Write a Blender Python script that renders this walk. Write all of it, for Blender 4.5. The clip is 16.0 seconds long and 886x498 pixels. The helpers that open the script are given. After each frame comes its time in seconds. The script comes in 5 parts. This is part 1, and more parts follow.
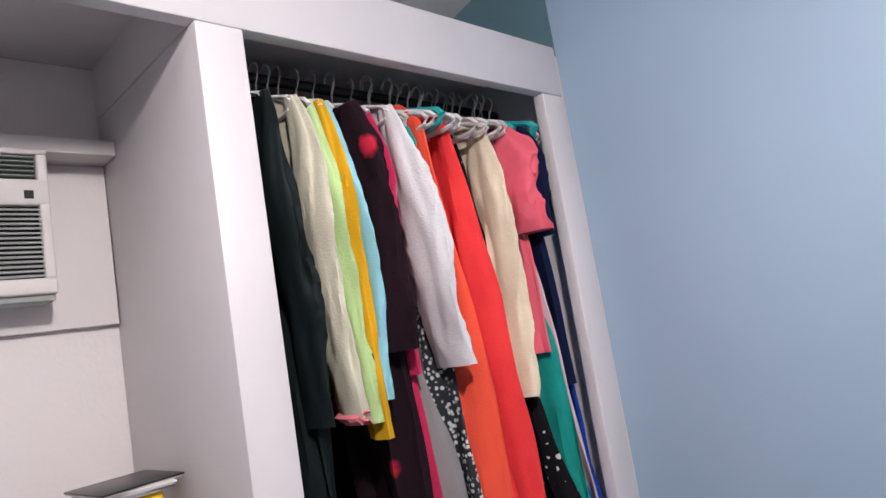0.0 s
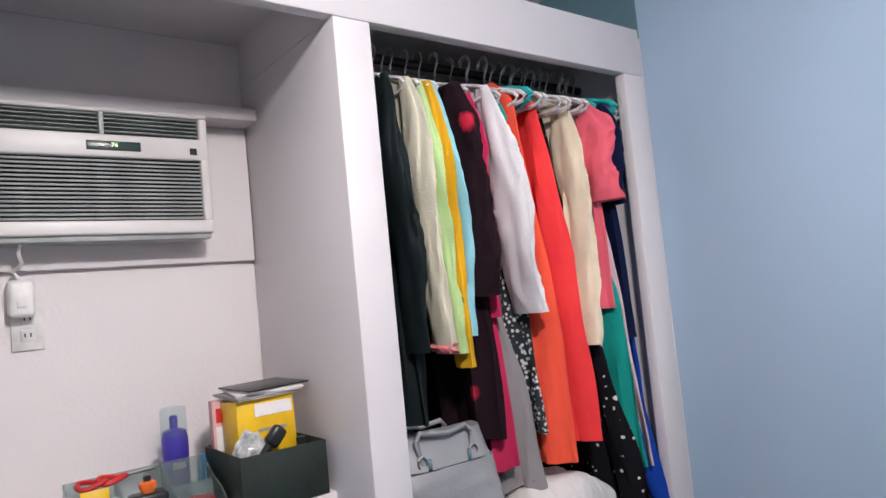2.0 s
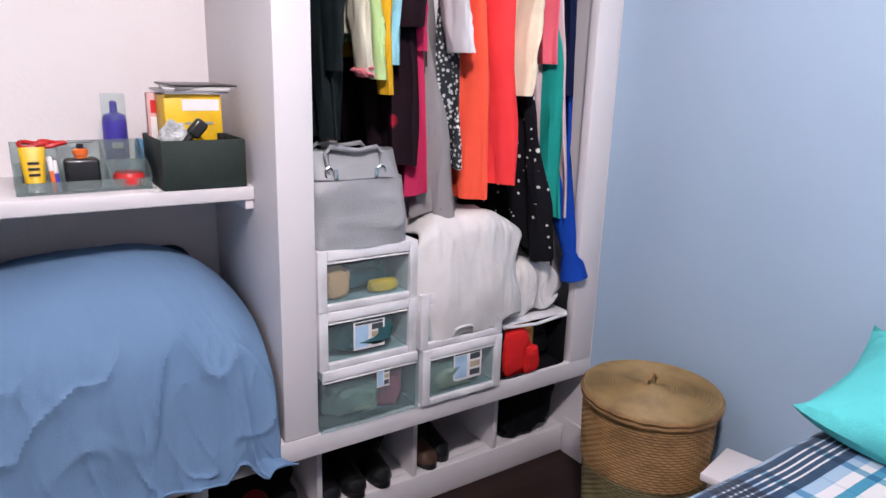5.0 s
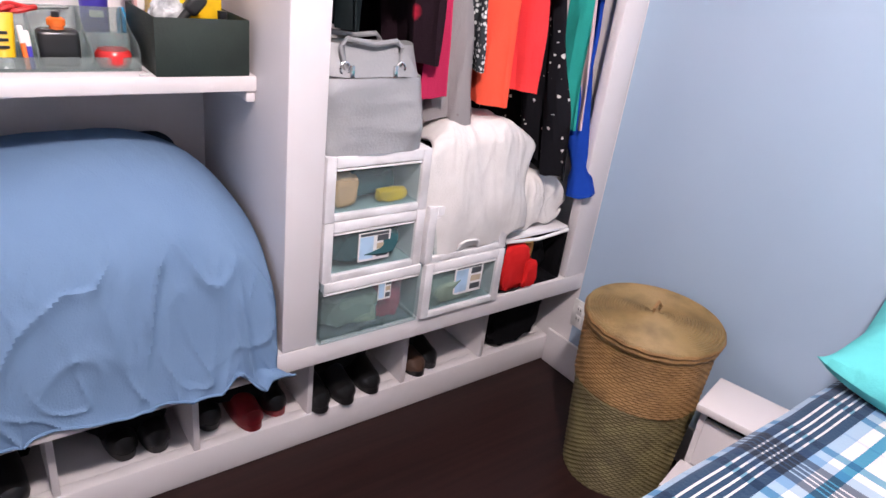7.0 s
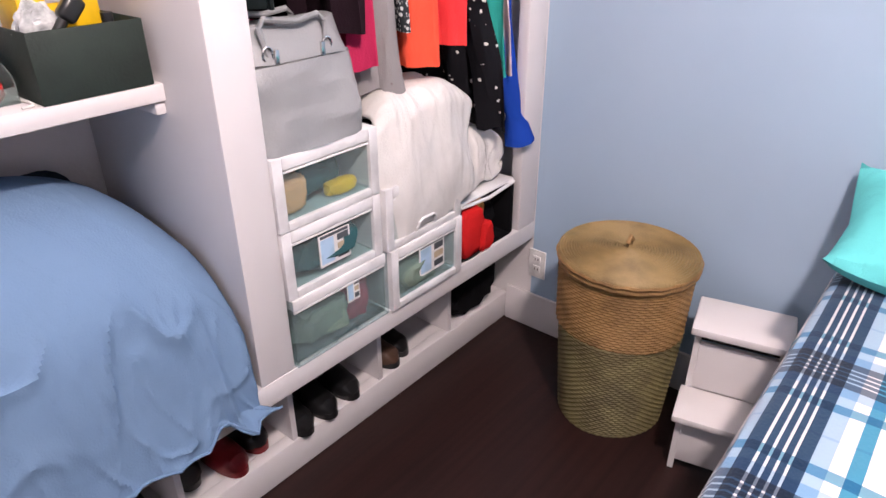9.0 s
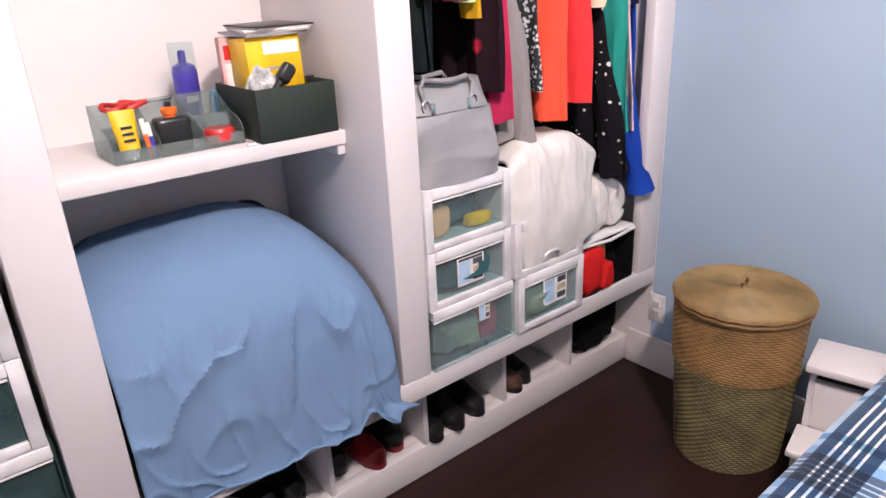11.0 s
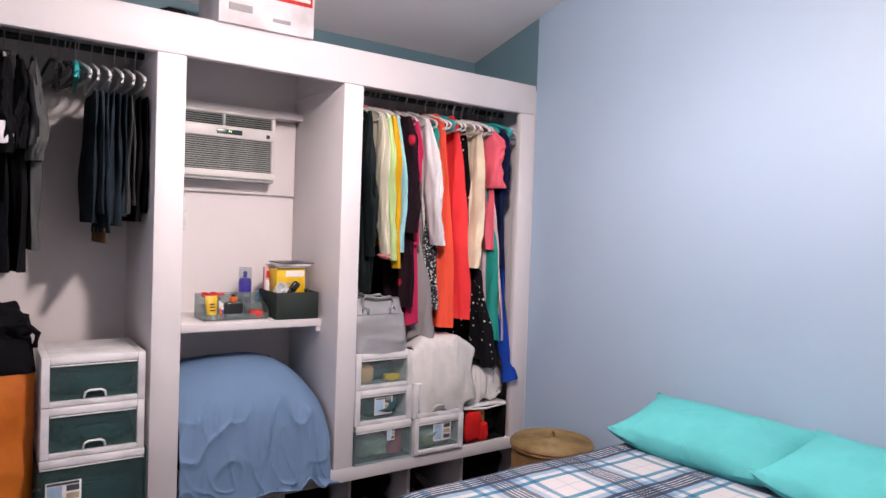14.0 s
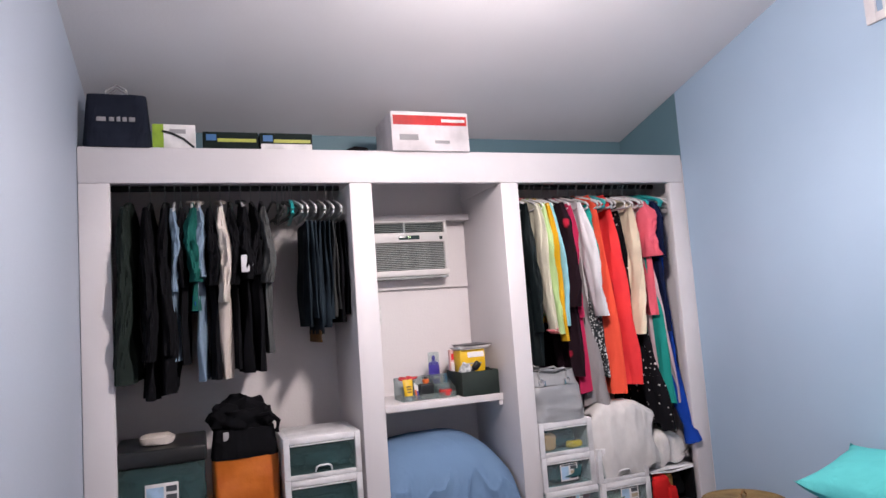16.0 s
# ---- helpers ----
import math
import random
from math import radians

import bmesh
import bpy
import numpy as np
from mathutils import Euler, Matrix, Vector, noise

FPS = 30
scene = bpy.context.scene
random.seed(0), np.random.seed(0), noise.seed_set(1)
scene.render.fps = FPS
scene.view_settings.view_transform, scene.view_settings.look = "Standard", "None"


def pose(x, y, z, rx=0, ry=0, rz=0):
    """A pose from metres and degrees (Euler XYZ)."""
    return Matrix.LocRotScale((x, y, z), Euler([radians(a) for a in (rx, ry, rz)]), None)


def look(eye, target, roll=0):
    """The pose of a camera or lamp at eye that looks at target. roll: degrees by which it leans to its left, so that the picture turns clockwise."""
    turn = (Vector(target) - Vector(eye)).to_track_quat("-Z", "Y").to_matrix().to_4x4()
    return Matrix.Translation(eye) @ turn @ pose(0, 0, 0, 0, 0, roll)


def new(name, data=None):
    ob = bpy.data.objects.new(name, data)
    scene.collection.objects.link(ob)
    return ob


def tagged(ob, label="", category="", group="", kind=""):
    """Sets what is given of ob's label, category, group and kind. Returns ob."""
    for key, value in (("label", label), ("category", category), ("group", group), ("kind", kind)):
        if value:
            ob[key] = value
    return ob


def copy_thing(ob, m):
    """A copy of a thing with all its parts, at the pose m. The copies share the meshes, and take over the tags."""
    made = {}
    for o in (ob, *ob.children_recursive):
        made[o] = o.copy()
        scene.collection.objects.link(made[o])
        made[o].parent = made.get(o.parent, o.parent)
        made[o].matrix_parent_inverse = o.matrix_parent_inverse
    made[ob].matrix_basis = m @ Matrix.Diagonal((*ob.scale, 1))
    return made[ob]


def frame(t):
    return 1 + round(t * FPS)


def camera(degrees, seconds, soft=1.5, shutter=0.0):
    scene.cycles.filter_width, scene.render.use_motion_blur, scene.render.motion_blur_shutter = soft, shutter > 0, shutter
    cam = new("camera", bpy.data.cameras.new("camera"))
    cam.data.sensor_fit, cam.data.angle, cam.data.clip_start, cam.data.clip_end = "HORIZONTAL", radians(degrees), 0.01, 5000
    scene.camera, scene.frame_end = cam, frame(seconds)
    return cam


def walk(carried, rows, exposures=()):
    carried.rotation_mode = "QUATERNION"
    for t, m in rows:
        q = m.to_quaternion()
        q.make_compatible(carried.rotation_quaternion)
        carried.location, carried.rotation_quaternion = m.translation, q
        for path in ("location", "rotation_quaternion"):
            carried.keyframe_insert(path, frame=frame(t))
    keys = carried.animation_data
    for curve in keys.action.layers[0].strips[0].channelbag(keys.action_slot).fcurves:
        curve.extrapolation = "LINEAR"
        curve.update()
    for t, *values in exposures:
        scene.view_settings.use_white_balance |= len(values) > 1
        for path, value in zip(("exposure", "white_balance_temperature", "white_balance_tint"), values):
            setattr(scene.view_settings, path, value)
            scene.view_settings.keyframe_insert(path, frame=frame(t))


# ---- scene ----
cam = camera(67.0, 16.0)
PATH = [
    (0, (-0.094, 0.2, 1.541), (-1.507, 1.596, 1.773), -9.3),
    (0.5, (-0.077, 0.211, 1.559), (-1.459, 1.641, 1.771), -8.7),
    (1, (-0.05, 0.191, 1.535), (-1.449, 1.602, 1.763), -8.3),
    (1.5, (-0.001, 0.109, 1.514), (-1.409, 1.518, 1.691), -7.9),
    (2, (0.091, -0.006, 1.526), (-1.485, 1.219, 1.657), -5.6),
    (2.5, (0.317, 0.076, 1.481), (-1.306, 1.242, 1.55), -2.9),
    (3, (0.464, 0.136, 1.474), (-1.131, 1.334, 1.334), -2.4),
    (3.5, (0.471, 0.156, 1.435), (-1.12, 1.327, 1.123), -1.2),
    (4, (0.443, 0.174, 1.394), (-1.174, 1.289, 1.019), -0.8),
    (4.5, (0.411, 0.191, 1.388), (-1.215, 1.27, 0.95), 0.0),
    (7, (0.161, 0.123, 1.438), (-1.238, 1.275, 0.593), 7.7),
    (7.5, (0.025, 0.109, 1.435), (-1.348, 1.269, 0.559), 1.2),
    (8, (-0.059, 0.127, 1.405), (-1.191, 1.467, 0.445), 1.3),
    (9.2, (-0.11, 0.06, 1.412), (-1.23, 1.42, 0.49), -0.4),
    (10.5, (-0.176, -0.066, 1.382), (-1.304, 1.361, 0.551), -3.4),
    (11, (0.099, -0.13, 1.415), (-1.357, 1.027, 0.678), -2.8),
    (11.5, (0.425, -0.193, 1.435), (-1.093, 0.987, 0.887), -1.9),
    (12, (0.646, -0.255, 1.415), (-0.788, 1.063, 0.959), -1.0),
    (12.5, (0.945, -0.325, 1.455), (-0.613, 0.844, 1.002), 3.7),
    (13, (1.212, -0.441, 1.502), (-0.362, 0.758, 1.213), 1.6),
    (13.5, (1.407, -0.549, 1.563), (-0.159, 0.684, 1.389), 1.1),
    (14, (1.615, -0.631, 1.526), (-0.025, 0.512, 1.47), 2.0),
    (14.5, (1.806, -0.724, 1.589), (0.121, 0.353, 1.622), 2.7),
    (15, (1.964, -0.786, 1.534), (0.189, 0.135, 1.585), -1.3),
    (15.5, (2.041, -0.809, 1.518), (0.202, -0.04, 1.682), -1.7),
    (16, (1.968, -0.757, 1.535), (0.098, -0.074, 1.72), -4.1),
]
walk(cam, [(t, look(eye, target, roll)) for t, eye, target, roll in PATH],
     exposures=((0, -0.55, 6400, 8), (1.5, -0.57, 6350, 7), (2.5, -0.44, 6250, 6), (3.5, -0.32, 6250, 9), (4.5, -0.22, 6200, 11), (7, 0.20, 6600, 15), (8, 0.22, 6750, 16),
                (10.5, 0.24, 7000, 16), (11.5, 0.0, 6700, 14), (12.5, -0.25, 6950, 16), (14, -0.37, 6850, 16), (15, -0.46, 6550, 12), (16, -0.44, 6500, 12)))

# ---- light ----
world = bpy.data.worlds.new("world")
scene.world = world
world.use_nodes = True
_bg = world.node_tree.nodes["Background"]
_sky = world.node_tree.nodes.new("ShaderNodeTexSky")
_sky.sky_type, _sky.sun_disc = "NISHITA", False
_sky.sun_elevation, _sky.sun_rotation = radians(40), radians(200)
world.node_tree.links.new(_sky.outputs[0], _bg.inputs[0])
_bg.inputs[1].default_value = 0.1

F = -1.236          # face of the wardrobe
BACK = -1.825       # wall behind the wardrobe
BLUE = 1.966        # blue wall
LEFT = -1.245       # pale wall on the other side
EAST = 3.3
GND = -0.075         # floor level
TOP = 2.362         # top of the wardrobe


def ceil_z(x):
    return 2.742 + 0.25 * (x + 1.25)


def lamp(name, kind, m, energy, colour, **kw):
    data = bpy.data.lights.new(name, kind)
    data.energy, data.color = energy, colour
    for k, v in kw.items():
        if k == "size":
            data.size = v
        if k == "radius":
            data.shadow_soft_size = v
    ob = new(name, data)
    ob.matrix_world = m
    return ob


lamp("ceiling_lamp_light", "POINT", pose(0.30, 0.375, 2.60), 118, (1.0, 0.885, 0.87), radius=0.08)
_d = lamp("ceiling_lamp_downlight", "SPOT", pose(0.30, 0.375, 2.598), 118, (1.0, 0.885, 0.87), radius=0.08)
_d.data.spot_size, _d.data.spot_blend = radians(176), 0.5
lamp("window_light", "AREA", look((0.62, BLUE + 0.10, 2.86), (0.8, 0.0, 1.2)), 10, (0.75, 0.87, 1.0), size=0.9)

# ---- materials ----


def material(name, colour, rough=0.6, metal=0.0, second=None, scale=6.0, detail=0.35, bump=0.15, bump_scale=60.0, spec=0.5, sheen=0.0, coat=0.0, island=0.0):
    """Base colour with broad stains and fine grain, and a small relief."""
    m = bpy.data.materials.new(name)
    m.use_nodes = True
    nt = m.node_tree
    b = nt.nodes["Principled BSDF"]
    b.inputs["Roughness"].default_value, b.inputs["Metallic"].default_value = rough, metal
    b.inputs["Specular IOR Level"].default_value = spec
    b.inputs["Sheen Weight"].default_value = sheen
    b.inputs["Coat Weight"].default_value = coat
    tc = nt.nodes.new("ShaderNodeTexCoord")
    n1 = nt.nodes.new("ShaderNodeTexNoise")
    n1.inputs["Scale"].default_value, n1.inputs["Detail"].default_value = scale, 6
    n2 = nt.nodes.new("ShaderNodeTexNoise")
    n2.inputs["Scale"].default_value, n2.inputs["Detail"].default_value = bump_scale, 4
    nt.links.new(tc.outputs["Object"], n1.inputs["Vector"])
    nt.links.new(tc.outputs["Object"], n2.inputs["Vector"])
    mix = nt.nodes.new("ShaderNodeMix")
    mix.data_type = "RGBA"
    c2 = second or tuple(max(0.0, c * (1 - detail)) for c in colour)
    mix.inputs[6].default_value, mix.inputs[7].default_value = (*colour, 1), (*c2, 1)
    ramp = nt.nodes.new("ShaderNodeMapRange")
    ramp.inputs[1].default_value, ramp.inputs[2].default_value = 0.38, 0.68
    nt.links.new(n1.outputs[0], ramp.inputs[0])
    nt.links.new(ramp.outputs[0], mix.inputs[0])
    nt.links.new(mix.outputs[2], b.inputs["Base Color"])
    if bump:
        bp = nt.nodes.new("ShaderNodeBump")
        bp.inputs["Strength"].default_value, bp.inputs["Distance"].default_value = bump, 0.004
        nt.links.new(n2.outputs[0], bp.inputs["Height"])
        nt.links.new(bp.outputs[0], b.inputs["Normal"])
    return m


def cloth(name, colour, second=None, scale=5.0, rough=0.9, detail=0.22, creases=0.22):
    m = material(name, colour, rough, second=second, scale=scale, detail=detail, bump=0.35, bump_scale=220.0, spec=0.08, sheen=0.0)
    nt = m.node_tree
    fine = [n for n in nt.nodes if n.bl_idname == "ShaderNodeBump"][0]
    tc = nt.nodes.new("ShaderNodeTexCoord")
    mp = nt.nodes.new("ShaderNodeMapping")
    mp.inputs["Scale"].default_value = (1.0, 1.0, creases)
    wv = nt.nodes.new("ShaderNodeTexNoise")
    wv.inputs["Scale"].default_value, wv.inputs["Detail"].default_value, wv.inputs["Distortion"].default_value = 9.0, 2.0, 0.8
    cb = nt.nodes.new("ShaderNodeBump")
    cb.inputs["Strength"].default_value, cb.inputs["Distance"].default_value = 0.6, 0.03
    nt.links.new(tc.outputs["Object"], mp.inputs[0])
    nt.links.new(mp.outputs[0], wv.inputs["Vector"])
    nt.links.new(wv.outputs[0], cb.inputs["Height"])
    nt.links.new(cb.outputs[0], fine.inputs["Normal"])
    return m


def clear_plastic(name, tint, alpha, rough=0.25):
    """Milky clear plastic: part see-through, part pale gloss."""
    m = bpy.data.materials.new(name)
    m.use_nodes = True
    nt = m.node_tree
    b = nt.nodes["Principled BSDF"]
    b.inputs["Base Color"].default_value, b.inputs["Roughness"].default_value = (*tint, 1), rough
    tr = nt.nodes.new("ShaderNodeBsdfTransparent")
    tr.inputs[0].default_value = (0.86, 0.92, 0.92, 1)
    n = nt.nodes.new("ShaderNodeTexNoise")
    n.inputs["Scale"].default_value = 9
    mr = nt.nodes.new("ShaderNodeMapRange")
    mr.inputs[3].default_value, mr.inputs[4].default_value = alpha * 0.8, alpha * 1.2
    nt.links.new(n.outputs[0], mr.inputs[0])
    mx = nt.nodes.new("ShaderNodeMixShader")
    nt.links.new(mr.outputs[0], mx.inputs[0])
    nt.links.new(tr.outputs[0], mx.inputs[1])
    nt.links.new(b.outputs[0], mx.inputs[2])
    nt.links.new(mx.outputs[0], nt.nodes["Material Output"].inputs[0])
    return m


PAINT = material("white_satin_paint", (0.68, 0.65, 0.655), 0.45, second=(0.635, 0.605, 0.61), scale=2.2, bump=0.12, bump_scale=35)
WALLW = material("white_wall_paint", (0.72, 0.685, 0.685), 0.6, second=(0.67, 0.635, 0.635), scale=1.6, bump=0.25, bump_scale=90)
BLUEP = material("blue_wall_paint", (0.345, 0.46, 0.585), 0.46, second=(0.322, 0.434, 0.558), scale=1.3, bump=0.07, bump_scale=70)
LEFTP = material("pale_blue_wall_paint", (0.38, 0.43, 0.505), 0.5, second=(0.37, 0.42, 0.50), scale=1.3, bump=0.22, bump_scale=80)
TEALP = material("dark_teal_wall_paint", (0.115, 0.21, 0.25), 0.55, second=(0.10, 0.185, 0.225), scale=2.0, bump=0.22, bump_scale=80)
CEILP = material("ceiling_paint", (0.70, 0.69, 0.71), 0.8, second=(0.65, 0.64, 0.66), scale=1.2, bump=0.2, bump_scale=70)

# ---- mesh helpers ----


def done(bm, smooth=True):
    me = bpy.data.meshes.new("mesh")
    bmesh.ops.recalc_face_normals(bm, faces=bm.faces)
    bm.to_mesh(me)
    bm.free()
    if smooth:
        me.polygons.foreach_set("use_smooth", [True] * len(me.polygons))
        me.set_sharp_from_angle(angle=radians(38))
    return me


def part(name, bm, mat, parent=None, label="", m=None):
    me = done(bm)
    me.name = name
    me.materials.append(mat)
    ob = new(name, me)
    if m is not None:
        ob.matrix_basis = m
    if parent is not None:
        ob.parent = parent
    if label:
        ob["label"] = label
    return ob


def thing(name, label, category, m=None, group="", kind=""):
    ob = new(name)
    ob.empty_display_size = 0.05
    if m is not None:
        ob.matrix_basis = m
    return tagged(ob, label, category, group, kind)


def box(x0, x1, y0, y1, z0, z1, bevel=0.004, bm=None, seg=2):
    own = bm is None
    b = bmesh.new()
    bmesh.ops.create_cube(b, size=1.0, matrix=Matrix.LocRotScale(((x0 + x1) / 2, (y0 + y1) / 2, (z0 + z1) / 2), None, (abs(x1 - x0), abs(y1 - y0), abs(z1 - z0))))
    if bevel:
        bmesh.ops.bevel(b, geom=b.edges[:], offset=min(bevel, abs(x1 - x0) * 0.45, abs(y1 - y0) * 0.45, abs(z1 - z0) * 0.45), segments=seg, affect="EDGES", profile=0.5)
    if own:
        return b
    return merge(bm, b)


def merge(bm, b, m=None):
    me = bpy.data.meshes.new("t")
    if m is not None:
        b.transform(m)
    b.to_mesh(me)
    b.free()
    bm.from_mesh(me)
    bpy.data.meshes.remove(me)
    return bm


def tube(points, r, sides=8, closed=False, bm=None):
    """A round bar along a line of points."""
    bm = bm or bmesh.new()
    pts = [Vector(p) for p in points]
    n = len(pts)
    rings = []
    for i, p in enumerate(pts):
        a = pts[(i - 1) % n] if (closed or i) else p
        c = pts[(i + 1) % n] if (closed or i < n - 1) else p
        d = (c - a).normalized()
        u = d.cross(Vector((0, 0, 1)))
        if u.length < 0.05:
            u = d.cross(Vector((0, 1, 0)))
        u.normalize()
        v = d.cross(u)
        rr = r[i] if isinstance(r, (list, tuple)) else r
        rings.append([bm.verts.new(p + (u * math.cos(k * math.tau / sides) + v * math.sin(k * math.tau / sides)) * rr) for k in range(sides)])
    for i in range(n if closed else n - 1):
        a, b = rings[i], rings[(i + 1) % n]
        for k in range(sides):
            bm.faces.new((a[k], a[(k + 1) % sides], b[(k + 1) % sides], b[k]))
    if not closed:
        bm.faces.new(rings[0])
        bm.faces.new(rings[-1][::-1])
    return bm


def lathe(profile, sides=32, bm=None):
    """A turned body: (radius, height) pairs."""
    bm = bm or bmesh.new()
    rings = [[bm.verts.new((r * math.cos(k * math.tau / sides), r * math.sin(k * math.tau / sides), z)) for k in range(sides)] for r, z in profile]
    for a, b in zip(rings, rings[1:]):
        for k in range(sides):
            bm.faces.new((a[k], a[(k + 1) % sides], b[(k + 1) % sides], b[k]))
    bm.faces.new(rings[0][::-1])
    bm.faces.new(rings[-1])
    return bm


def setting(name, bm, mat, label, category):
    return tagged(part(name, bm, mat), label, category, kind="structure")


# ---- structure ----
def plank_material():
    m = material("dark_wood_floor", (0.024, 0.010, 0.009), 0.42, second=(0.013, 0.006, 0.0055), scale=3.0, bump=0.12, bump_scale=40, spec=0.26)
    nt = m.node_tree
    tc = nt.nodes.new("ShaderNodeTexCoord")
    mp = nt.nodes.new("ShaderNodeMapping")
    mp.inputs["Scale"].default_value = (40, 1.5, 1)
    nz = [n for n in nt.nodes if n.bl_idname == "ShaderNodeTexNoise"][0]
    nt.links.new(tc.outputs["Object"], mp.inputs[0])
    nt.links.new(mp.outputs[0], nz.inputs["Vector"])
    nz.inputs["Scale"].default_value = 1.0
    return m


FLOORM = plank_material()
floor = setting("floor", box(BACK - 0.12, EAST + 0.12, LEFT - 0.12, BLUE + 0.12, -0.22, GND, 0), FLOORM, "dark brown wooden plank floor", "floor")

# blue wall with the high window's opening
WX0, WX1, WZ0, WZ1 = 0.055, 1.25, 2.656, 2.97
bm = bmesh.new()
t = 0.14
box(F, WX0, BLUE, BLUE + t, -0.2, 4.3, 0, bm)
box(WX1, EAST + 0.12, BLUE, BLUE + t, -0.2, 4.3, 0, bm)
box(WX0, WX1, BLUE, BLUE + t, -0.2, WZ0, 0, bm)
box(WX0, WX1, BLUE, BLUE + t, WZ1, 4.3, 0, bm)
setting("wall_north", bm, BLUEP, "pale blue painted bedroom wall", "wall")
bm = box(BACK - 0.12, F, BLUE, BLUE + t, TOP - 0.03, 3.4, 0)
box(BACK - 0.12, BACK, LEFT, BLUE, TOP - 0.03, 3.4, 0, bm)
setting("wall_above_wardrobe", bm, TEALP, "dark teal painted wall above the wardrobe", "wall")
bm = box(BACK - 0.12, BACK, LEFT, BLUE, -0.2, TOP - 0.03, 0)
box(BACK - 0.12, F, BLUE, BLUE + t, -0.2, TOP - 0.03, 0, bm)
setting("wall_west", bm, WALLW, "white wall behind the wardrobe", "wall")
setting("wall_south", box(BACK - 0.12, EAST + 0.12, LEFT - 0.14, LEFT, -0.2, 4.3, 0), LEFTP, "pale grey-blue painted wall", "wall")
# unseen closing wall, kept pale so it bounces light back into the room
setting("east_bounce_wall", box(EAST, EAST + 0.14, LEFT, BLUE, -0.2, 4.3, 0), WALLW, "plain pale unseen wall added to bounce light from the bed side", "wall")

bm = bmesh.new()
xs = (BACK - 0.12, EAST + 0.14)
vs = [bm.verts.new((x, y, ceil_z(x) + dz)) for dz in (0, 0.12) for x in xs for y in (LEFT - 0.14, BLUE + 0.14)]
for f in ((0, 1, 3, 2), (4, 6, 7, 5), (0, 4, 5, 1), (2, 3, 7, 6), (0, 2, 6, 4), (1, 5, 7, 3)):
    bm.faces.new([vs[i] for i in f])
setting("ceiling", bm, CEILP, "sloping pale grey painted ceiling", "ceiling")

# baseboard of the blue wall
KICK, CUBBY = -1.340, 0.036          # set-back front and floor of the shoe cubbies
bm = box(KICK + 0.002, EAST, BLUE - 0.016, BLUE - 0.002, GND, 0.073, 0.004)
setting("baseboard", bm, PAINT, "white painted baseboard along the blue wall", "baseboard")

# ---- built-in wardrobe ----
wardrobe = thing("built_in_wardrobe", "white painted built-in open wardrobe with three bays", "wardrobe", pose(0, 0, 0))
TH = 0.04
RAILB, RAILT = 0.303, 0.370
POSTS = ((LEFT + 0.002, -1.118), (-0.054, 0.060), (0.767, 0.869), (1.858, BLUE - 0.002))
for y0, y1 in (POSTS[0], POSTS[3]):
    part("post", box(F - TH, F, y0, y1, RAILT, 2.197, 0.005), PAINT, wardrobe)
part("header", box(F - TH, F, LEFT + 0.002, BLUE - 0.002, 2.197, TOP, 0.006), PAINT, wardrobe)
part("top_board", box(BACK + 0.002, F - TH, LEFT + 0.002, BLUE - 0.002, TOP - 0.03, TOP - 0.004, 0), PAINT, wardrobe)
for y0, y1 in POSTS[1:3]:
    part("partition", box(BACK + 0.002, F - TH - 0.001, y0, y1, 2.197, TOP - 0.03, 0), PAINT, wardrobe)
    part("partition", box(BACK + 0.002, F, y0, y1, RAILT, 2.197, 0.005), PAINT, wardrobe)
part("end_panel", box(BACK + 0.002, F - TH, LEFT + 0.002, LEFT + 0.02, RAILT, TOP - 0.03, 0), PAINT, wardrobe)
part("end_panel", box(BACK + 0.002, F - TH, 1.94, BLUE - 0.002, RAILT, TOP - 0.03, 0), PAINT, wardrobe)
part("bottom_rail", box(KICK - TH, F, LEFT + 0.002, BLUE - 0.002, RAILB, RAILT, 0.004), PAINT, wardrobe)
part("bottom_board", box(BACK + 0.002, KICK - TH, LEFT + 0.002, BLUE - 0.002, RAILB + 0.02, RAILT - 0.002, 0), PAINT, wardrobe)
part("plinth", box(KICK - TH, KICK, LEFT + 0.002, BLUE - 0.002, GND, CUBBY, 0.006), PAINT, wardrobe)
part("shoe_shelf", box(BACK + 0.002, KICK - TH, LEFT + 0.002, BLUE - 0.002, 0.0, CUBBY - 0.002, 0), PAINT, wardrobe)
for y in (-1.19, -0.84, -0.49, -0.14, 0.215, 0.566, 0.913, 1.262, 1.610):
    part("divider", box(BACK + 0.002, KICK - 0.004, y - 0.009, y + 0.009, CUBBY - 0.001, RAILB + 0.02, 0.002), PAINT, wardrobe)
part("niche_shelf", box(BACK + 0.002, -1.412, 0.062, 0.766, 1.036, 1.074, 0.004), PAINT, wardrobe)
for y0, y1 in ((0.062, 0.086), (0.742, 0.766)):
    part("shelf_cleat", box(BACK + 0.002, -1.420, y0, y1, 1.008, 1.037, 0.004), PAINT, wardrobe)
part("upper_shelf", box(BACK + 0.002, -1.712, 0.062, 0.766, 2.070, 2.106, 0.003), PAINT, wardrobe)
ROD_X, ROD_Z = -1.50, 2.222
RODM = material("dark_metal_rod", (0.03, 0.035, 0.033), 0.5, 0.6, scale=30, bump=0.05)
STEEL = material("brushed_steel", (0.45, 0.45, 0.45), 0.35, 1.0, scale=30, bump=0.05)
for y0, y1 in ((LEFT + 0.02, -0.054), (0.869, 1.94)):
    part("clothes_rod", tube([(ROD_X, y0, ROD_Z), (ROD_X, y1, ROD_Z)], 0.014, 14), RODM, wardrobe, "dark metal clothes rod")

